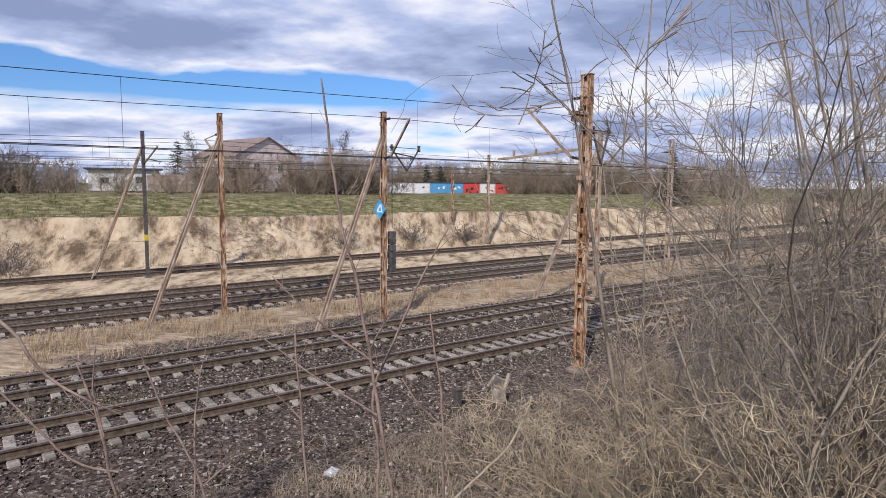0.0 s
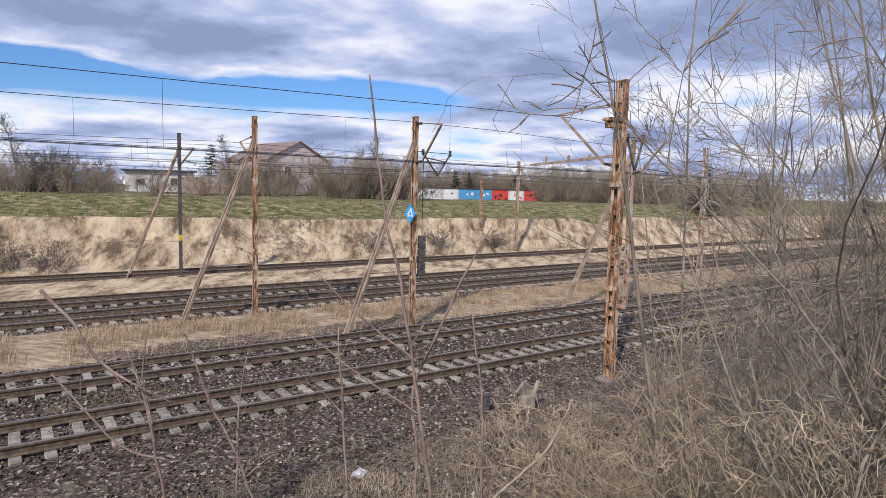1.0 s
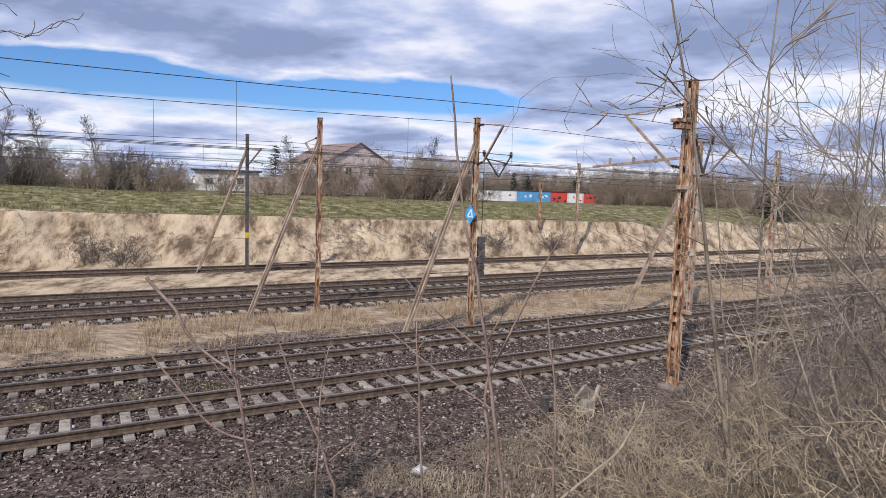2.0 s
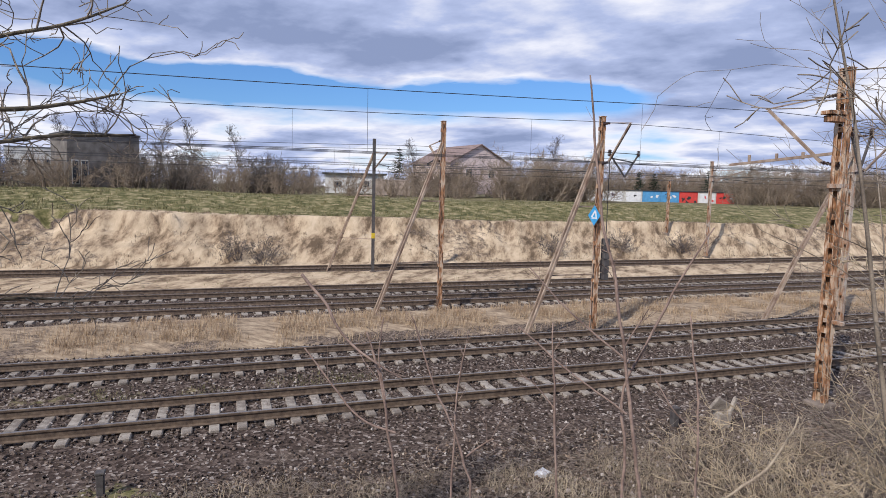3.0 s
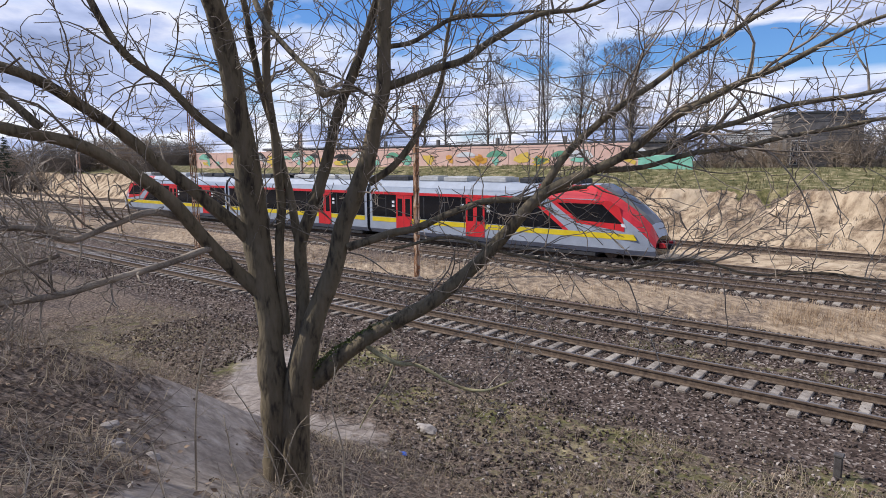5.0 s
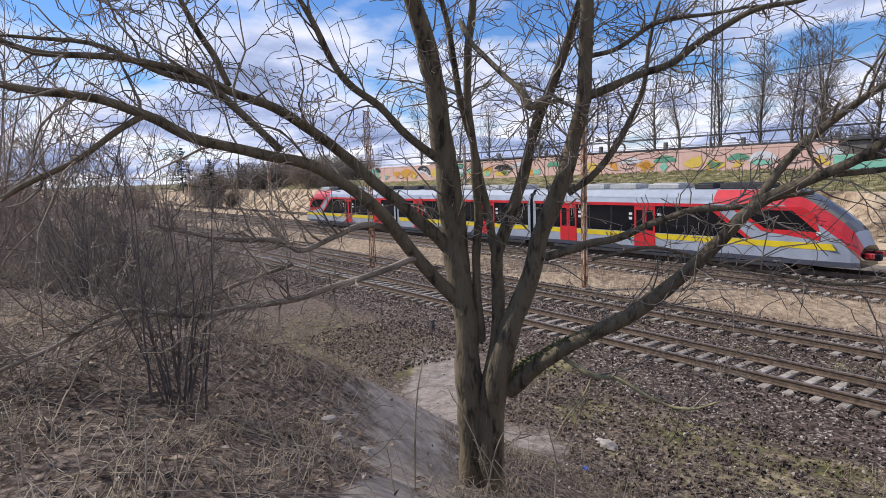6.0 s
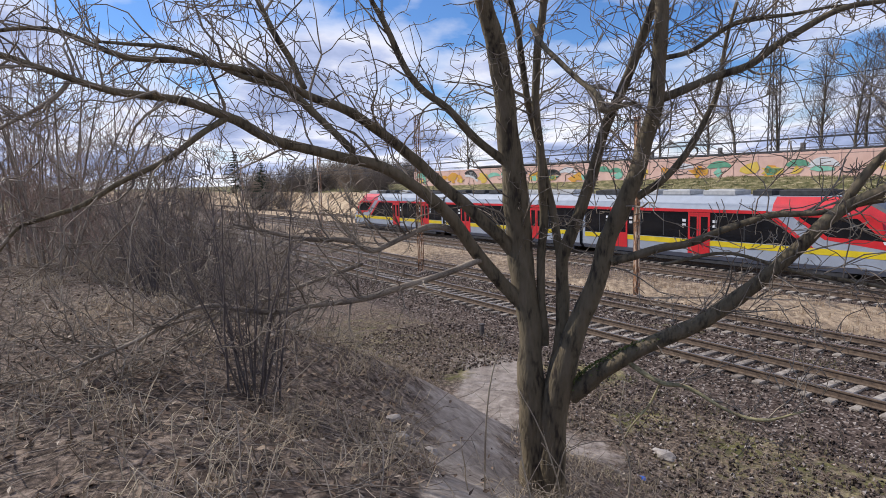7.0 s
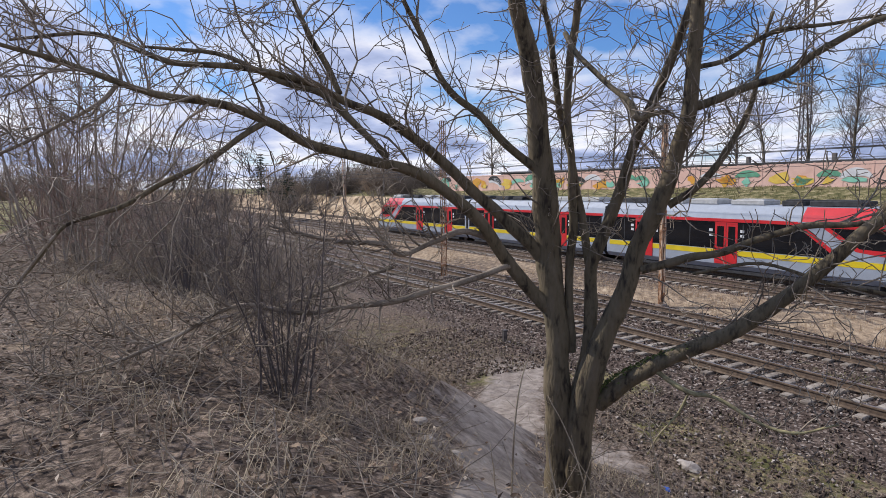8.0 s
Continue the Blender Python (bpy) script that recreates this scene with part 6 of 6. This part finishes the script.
for k, s, o in ((0, -42, 61), (0, -47, 63), (1, -30, 66), (1, -26, 70), (1, -14, 60), (1, -9, 62), (2, -5, 68), (1, 0, 63), (2, 3.5, 72), (1, 8, 64), (2, 12, 70), (1, 16, 62), (1, 4, 60), (1, 12, 60), (1, 20, 62), (2, 24, 66), (0, -62, 112), (0, -72, 116), (2, -84, 118), (0, -92, 104), (2, -99, 90), (0, -30, 78), (0, -36, 80), (1, -42, 80), (1, -24, 78), (2, 9, 55), (1, 13, 55), (2, 5, 56), (2, -5, 60), (2, -3, 62), (1, 17, 56), (1, 21, 55), (2, 28, 54), (1, 9, 53.5), (1, 15, 54), (1, -92, 70), (0, -98, 64), (1, -105, 60), (1, -56, 84), (2, -48, 92), (1, -36, 84), (1, -22, 88), (2, -12, 86), (2, 30, 64), (1, -1, 58), (1, -6, 58), (1, 26, 58)):
    copy_thing(hedge[k], Matrix.Translation(ground_at(s, o)) @ Matrix.Rotation(rh.uniform(0, 6.28), 4, "Z"))
# woods on the skyline down the line
for i in range(34):
    deg = rh.uniform(98, 136)
    p = left_place(deg, rh.uniform(105, 190))
    s, o = so(p)
    if o < 30 and s < 150 and -14 < o:
        continue
    copy_thing(hedge[rh.choice((0, 2, 2))], Matrix.Translation(p) @ Matrix.Rotation(rh.uniform(0, 6.28), 4, "Z"))
for i in range(18):
    p = left_place(98.5 + i * 0.75, rh.uniform(135, 165))
    copy_thing(hedge[2], Matrix.Translation(p) @ Matrix.Rotation(rh.uniform(0, 6.28), 4, "Z") @ Matrix.Scale(rh.uniform(1.0, 1.5), 4))
for i in range(16):
    p = ray_place(rh.uniform(-42, -14), rh.uniform(90, 170))
    copy_thing(hedge[rh.choice((0, 1, 2))], Matrix.Translation(p) @ Matrix.Rotation(rh.uniform(0, 6.28), 4, "Z"))


for i in range(17):
    p = ray_place(9.0 - i * 1.45, rh.uniform(126, 140) if i < 10 else rh.uniform(98, 125))
    copy_thing(hedge[rh.choice((0, 0, 2))], Matrix.Translation(p) @ Matrix.Rotation(rh.uniform(0, 6.28), 4, "Z"))


def bare_tree_far(place, hgt, seed, label, group="bare trees behind the wall"):
    r = random.Random(seed)
    t = thing("poplar", place, label, "tree", group, rz=r.uniform(0, 6))
    tr, tw = Tubes(), Tubes()
    p = Vector((0, 0, -0.2))
    d = Vector((r.gauss(0, 0.03), r.gauss(0, 0.03), 1))
    pts, rad = [p.copy()], [hgt * 0.014]
    for i in range(12):
        d = (d + Vector((r.gauss(0, 0.05), r.gauss(0, 0.05), 0))).normalized()
        p = p + d * hgt / 12
        pts.append(p.copy()); rad.append(max(0.02, hgt * 0.014 * (1 - (i + 1) / 12.5)))
    tr.add(pts, rad, 7)
    for _ in range(52):
        k = r.uniform(0.18, 0.98)
        i = min(11, int(k * 12))
        q = pts[i].lerp(pts[i + 1], k * 12 - i)
        a = r.uniform(0, 6.283)
        nd = Vector((math.cos(a), math.sin(a), r.uniform(0.7, 1.6)))
        twig(tw, r, q, nd, hgt * 0.26 * (1.15 - 0.75 * k) * r.uniform(0.6, 1.1), max(0.02, rad[i] * 0.4), 2, kids=(2, 4), sides=3, segs=4, least=0.014, wild=0.2, up=0.25)
    tr.link("trunk", M["bark"], t)
    tw.link("crown", M["twig_dark"], t)
    return t


pop = [bare_tree_far(ground_at(30, 53), 15, 1, "tall bare tree with fine upright twigs"), bare_tree_far(ground_at(38, 56), 13, 2, "bare tree with fine upright twigs"), bare_tree_far(ground_at(46, 53), 14, 3, "slender bare tree with a narrow crown")]
for i, (s, o) in enumerate(((27, 58), (33, 55), (42, 54), (51, 55), (57, 53), (63, 56), (71, 54), (80, 52), (89, 53), (35, 64), (29, 50.5), (32, 51), (97, 50), (24, 60), (36, 51.5))):
    copy_thing(pop[i % 3], Matrix.Translation(ground_at(s, o)) @ Matrix.Rotation(rh.uniform(0, 6.28), 4, "Z"))
orchard = bare_tree_far(ground_at(-29.5, 84), 9, 7, "bare garden tree beside the gabled house", "garden trees")
for s, o in ((4, 78), (9, 82), (-2, 80), (15, 80), (-44, 66), (-66, 90), (19, 76)):
    copy_thing(orchard, Matrix.Translation(ground_at(s, o)) @ Matrix.Rotation(rh.uniform(0, 6.28), 4, "Z"))


def conifer(place, hgt, seed, label):
    r = random.Random(seed)
    t = thing("conifer", place, label, "tree", "dark conifers")
    tr = Tubes()
    tr.add([Vector((0, 0, -0.2)), Vector((0, 0, hgt * 0.5)), Vector((0, 0, hgt))], [hgt * 0.02, hgt * 0.012, 0.01], 7)
    tr.link("trunk", M["bark"], t)
    v, f = [], []
    for tier in range(17):
        k0 = tier / 17
        reach = hgt * 0.40 * (1.02 - k0) ** 0.75 * r.uniform(0.7, 1.1)
        for bough in range(r.randint(6, 9)):
            a = r.uniform(0, 6.283)
            d = Vector((math.cos(a), math.sin(a), 0))
            sd = Vector((-d.y, d.x, 0))
            ln = reach * r.uniform(0.6, 1.15)
            z0 = hgt * (0.08 + 0.90 * k0) + r.uniform(-0.15, 0.15)
            for _ in range(16):  # sprays of needles along the bough
                q = r.uniform(0.15, 1.0)
                c = Vector((0, 0, z0 - ln * 0.28 * q + 0.22 * ln * q * q)) + d * ln * q + sd * r.gauss(0, 0.10 * ln)
                w = (0.16 + 0.10 * ln * (1.1 - q)) * r.uniform(0.5, 1.1)
                e = (d * r.uniform(0.3, 1) + sd * r.gauss(0, 0.6) + Vector((0, 0, r.gauss(0, 0.35)))).normalized()
                x = e.cross(Vector((0, 0, 1))).normalized() * w * 0.35 + Vector((0, 0, r.gauss(0, 0.1) * w))
                n = len(v)
                v += [c - e * w * 0.4 - x, c - e * w * 0.4 + x, c + e * w * 0.4 + x * 0.8, c + e * w - Vector((0, 0, 0.06)), c + e * w * 0.4 - x * 0.8]
                f.append((n, n + 1, n + 2, n + 3, n + 4))
    link("crown", v, f, M["needles"], t)
    return t


cf = conifer(Vector((-41.0, 96.7, 4.6)), 7.6, 1, "small dark green conifer among bare bushes")
for x, y, z, k in ((-102.5, -46.0, 4.0, 1.0), (-105, -42.5, 3.2, 0.85), (-3.6, 122, 4.2, 0.72), (-1.0, 124, 4.2, 0.7), (31.5, 88, 3.0, 1.0), (8.5, 127, 4.2, 0.8), (17.5, 121, 4.2, 0.85), (26.0, 112, 4.0, 0.9)):
    copy_thing(cf, Matrix.Translation((x, y, z)) @ Matrix.Rotation(rh.uniform(0, 6.28), 4, "Z") @ Matrix.Scale(k, 4))


# ---- grasses and litter ----
def blades(name, label, mat, boxes, seed, lo, hi, width, bend, category="grass"):
    """Bent blades over stretches (s0, s1, o0, o1, count), in clumps."""
    r = random.Random(seed)
    v, f = [], []
    for s0, s1, o0, o1, count in boxes:
        made = 0
        while made < count:
            cs, co = r.uniform(s0, s1), r.uniform(o0, o1)
            if noise.noise((cs * 0.6, co * 0.6, 20)) < -0.15 or on_path(cs, co):
                made += 1
                continue
            for _ in range(r.randint(4, 9)):
                s, o = cs + r.gauss(0, 0.10), co + r.gauss(0, 0.10)
                p = ground_at(s, o)
                a = r.uniform(0, 6.283)
                d = Vector((math.cos(a), math.sin(a), 0))
                sd = Vector((-d.y, d.x, 0)) * width * r.uniform(0.6, 1.2)
                h = r.uniform(lo, hi)
                b0 = r.uniform(0.1, 1.0) * bend * h
                m = p + d * b0 * 0.35 + Vector((0, 0, h * 0.6))
                e = p + d * b0 + Vector((0, 0, h * (1 - 0.35 * b0 / h)))
                k = len(v)
                v += [p - sd, p + sd, m + sd * 0.7, m - sd * 0.7, e]
                f += [(k, k + 1, k + 2, k + 3), (k + 3, k + 2, k + 4)]
                made += 1
    tagged(link(name, v, f, mat), label, category, kind="stuff")


blades("dry_grass", "tall dry straw-coloured grass between the tracks", M["dry_grass"], ((-34, 6, 7.6, 10.8, 19000), (-34, 6, 6.4, 7.8, 2500), (6, 34, 6.5, 11.0, 3500), (34, 80, 6.5, 11.0, 2000), (-60, -34, 6.5, 11, 5000)), 31, 0.12, 0.46, 0.007, 1.2)
blades("matted_grass", "pale matted dry grass tufts on the bank", M["pale_grass"], ((-12, -1, -9.0, -4.6, 9000), (-1, 6, -9, -4.2, 4000), (3, 24, -17, -8, 15000), (-14, 0, -13, -8, 12000), (8, 24, -8, -3, 1300)), 32, 0.08, 0.32, 0.0045, 2.2)
blades("green_grass", "short green grass tufts beside the path", M["green_grass"], ((2, 20, -9, -3.0, 3500), (-4, 12, 1.9, 2.6, 1800), (24, 44, -24, -19, 3500), (-20, 24, 19, 23.5, 2500)), 33, 0.04, 0.14, 0.005, 0.8)
blades("slope_weeds", "dark dry weeds rooted in the sandy slope", M["slope_weed"], ((-48, -10, 27.6, 31.0, 6500), (-10, 45, 27.6, 30.6, 6500), (-48, 48, 30.8, 32.4, 3600)), 35, 0.06, 0.30, 0.010, 0.9, "weeds")
blades("terrace_grass", "short rough grass on the terrace above the slope", M["green_grass"], ((-50, 50, 31.6, 46, 32000),), 34, 0.08, 0.30, 0.018, 1.2)


def litter():
    """Fallen leaves, bits of twig and pale rubbish on the soil."""
    r = random.Random(41)
    v, f = [], []
    for s0, s1, o0, o1, n in ((1, 26, -19, -4, 30000), (-16, 2, -10, -3, 9000)):
        for _ in range(n):
            s, o = r.uniform(s0, s1), r.uniform(o0, o1)
            if on_path(s, o) and r.random() < (0.8 if s < 8 else 0.97):
                continue
            p = ground_at(s, o) + Vector((0, 0, r.uniform(0.004, 0.03)))
            q = Euler((r.uniform(-0.7, 0.7), r.uniform(-0.7, 0.7), r.uniform(0, 6))).to_matrix()
            w, l = r.uniform(0.012, 0.028), r.uniform(0.022, 0.05)
            k = len(v)
            for x, y, z in ((-l, 0, 0), (0, -w, 0.006), (l, 0, 0.004), (0, w, 0.008)):
                v.append(p + q @ Vector((x, y, z)))
            f.append((k, k + 1, k + 2, k + 3))
    tagged(link("fallen_leaves", v, f, leaf_material()), "brown fallen leaves on bare soil", "leaves", kind="stuff")
    tb = Tubes()
    for s0, s1, o0, o1, n in ((2, 24, -19, -5, 9000), (-14, 2, -9.5, -4, 3000)):
        for _ in range(n):
            s, o = r.uniform(s0, s1), r.uniform(o0, o1)
            if on_path(s, o) and r.random() < 0.93:
                continue
            p = ground_at(s, o) + Vector((0, 0, 0.01))
            a = r.uniform(0, 6.283)
            l = r.uniform(0.1, 0.7)
            d = Vector((math.cos(a), math.sin(a), abs(r.gauss(0.0, 0.35))))
            k = Vector((r.gauss(0, 0.12), r.gauss(0, 0.12), r.gauss(0.02, 0.05))) * l
            w = r.uniform(0.0026, 0.0065)
            tb.add([p, p + d * l * 0.33 + k, p + d * l * 0.66 + k * 1.3, p + d * l], [w, w * 0.9, w * 0.7, w * 0.4], 3, cap=False)
    tagged(tb.link("fallen_twigs", M["twig"]), "grey fallen twigs and dry stalks on soil", "twigs", kind="stuff")


def leaf_material():
    m = bpy.data.materials.new("dead_leaves")
    m.use_nodes = True
    nt = m.node_tree
    b = nt.nodes["Principled BSDF"]
    b.inputs["Roughness"].default_value = 0.9
    g, rp = nt.nodes.new("ShaderNodeNewGeometry"), nt.nodes.new("ShaderNodeValToRGB")
    stops = [(0.0, (0.04, 0.027, 0.02)), (0.5, (0.17, 0.112, 0.075)), (0.90, (0.31, 0.23, 0.16)), (1.0, (0.52, 0.44, 0.35))]
    while len(rp.color_ramp.elements) < 4:
        rp.color_ramp.elements.new(0.5)
    for e, (p, c) in zip(rp.color_ramp.elements, stops):
        e.position, e.color = p, (*c, 1)
    nt.links.new(g.outputs["Random Per Island"], rp.inputs[0])
    nt.links.new(rp.outputs[0], b.inputs["Base Color"])
    return m


litter()


def rubbish(name, x, y, size, mat, label, category, seed, flat=0.5):
    r = random.Random(seed)
    s, o = so((x, y))
    bm = bmesh.new()
    bmesh.ops.create_icosphere(bm, subdivisions=2, radius=1)
    for v in bm.verts:
        k = 1 + 0.45 * noise.noise(v.co * 1.9 + Vector((seed, 0, 0))) + r.uniform(-0.1, 0.1)
        v.co = Vector((v.co.x * size[0] * k, v.co.y * size[1] * k, max(-0.25, v.co.z) * size[2] * k))
    me = bpy.data.meshes.new(name)
    bm.to_mesh(me); bm.free()
    me.materials.append(mat)
    ob = new(name, me)
    ob.matrix_world = Matrix.Translation((x, y, height(s, o) + size[2] * 0.12)) @ Matrix.Rotation(r.uniform(0, 6), 4, "Z")
    return tagged(ob, label, category)


PLASTIC = material("crumpled_white_plastic", (0.70, 0.70, 0.72), (0.5, 0.5, 0.52), 12, 0.5, 0, 0.3)
BLUE_P = material("blue_plastic", (0.05, 0.16, 0.62), (0.03, 0.09, 0.4), 12, 0.4, 0, 0.1)
STONE = material("pale_rubble", (0.44, 0.40, 0.36), (0.24, 0.21, 0.19), 6, 0.95)
rubbish("plastic_bag", -2.17, 11.5, (0.17, 0.12, 0.12), PLASTIC, "crumpled white plastic bag in dry grass", "plastic bag", 1)
rubbish("plastic_scrap", -19.0, -7.65, (0.34, 0.16, 0.10), PLASTIC, "flattened pale plastic rubbish on dark soil", "rubbish", 2)
rubbish("blue_can", -11.7, 0.70, (0.09, 0.06, 0.06), BLUE_P, "crushed blue can beside the path", "rubbish", 3)
rubbish("rubble", -12.9, 1.38, (0.26, 0.14, 0.12), STONE, "pale lump of broken concrete on soil", "rubble", 4)
rubbish("blue_wrapper", 4.1, 12.6, (0.10, 0.07, 0.06), BLUE_P, "small blue wrapper under the shrubs", "rubbish", 5)
rubbish("blue_scrap", -18.6, -6.3, (0.12, 0.08, 0.04), BLUE_P, "dull blue scrap of rubbish on soil", "rubbish", 6)
rubbish("paper_scrap", 1.6, 9.3, (0.06, 0.05, 0.04), PLASTIC, "small white scrap under the bushes", "rubbish", 7)
for i, (x, y) in enumerate(((-6.9, -2.8), (-7.3, -2.95), (-7.0, -2.5))):
    rubbish("stone", x, y, (0.10, 0.07, 0.05), STONE, "grey stone half sunk in the path", "stone", 10 + i)


def stub(x, y, h, w, mat, label):
    s, o = so((x, y))
    t = thing("marker_post", Vector((x, y, height(s, o) - 0.05)), label, "post", rz=HEAD)
    bm = bmesh.new(); box(bm, (w, w, h), (0, 0, h / 2), bevel=0.015); part("shaft", bm, mat, t)
    bm = bmesh.new(); box(bm, (w * 1.25, w * 1.25, 0.05), (0, 0, h), bevel=0.012); part("cap", bm, mat, t)


stub(-9.35, 8.0, 0.48, 0.13, M["pole_dark"], "short dark steel marker post in gravel")
stub(-22.7, -2.5, 0.5, 0.14, M["pole_dark"], "short dark marker post near the track")
stub(0.3, 15.6, 0.5, 0.16, M["pole_dark"], "short dark post beside the concrete debris")


def broken_cover():
    s, o = so((1.35, 15.7))
    t = thing("broken_concrete", Vector((1.35, 15.7, height(s, o) - 0.03)), "broken concrete cable trough leaning in dry grass", "rubble", rz=0.5)
    bm = bmesh.new(); box(bm, (0.30, 0.30, 0.40), (0, 0, 0.18), bevel=0.02); part("block", bm, M["sleeper"], t)
    bm = bmesh.new(); box(bm, (0.62, 0.09, 0.36), (0.02, 0.05, 0.46), Euler((0.3, 0.5, 0.2)).to_matrix(), bevel=0.02); part("slab", bm, M["sleeper"], t)
    bm = bmesh.new(); box(bm, (0.09, 0.09, 0.62), (0.22, 0.0, 0.42), Euler((0.0, 0.45, 0.2)).to_matrix(), bevel=0.015); part("rail_piece", bm, M["sleeper"], t)


broken_cover()
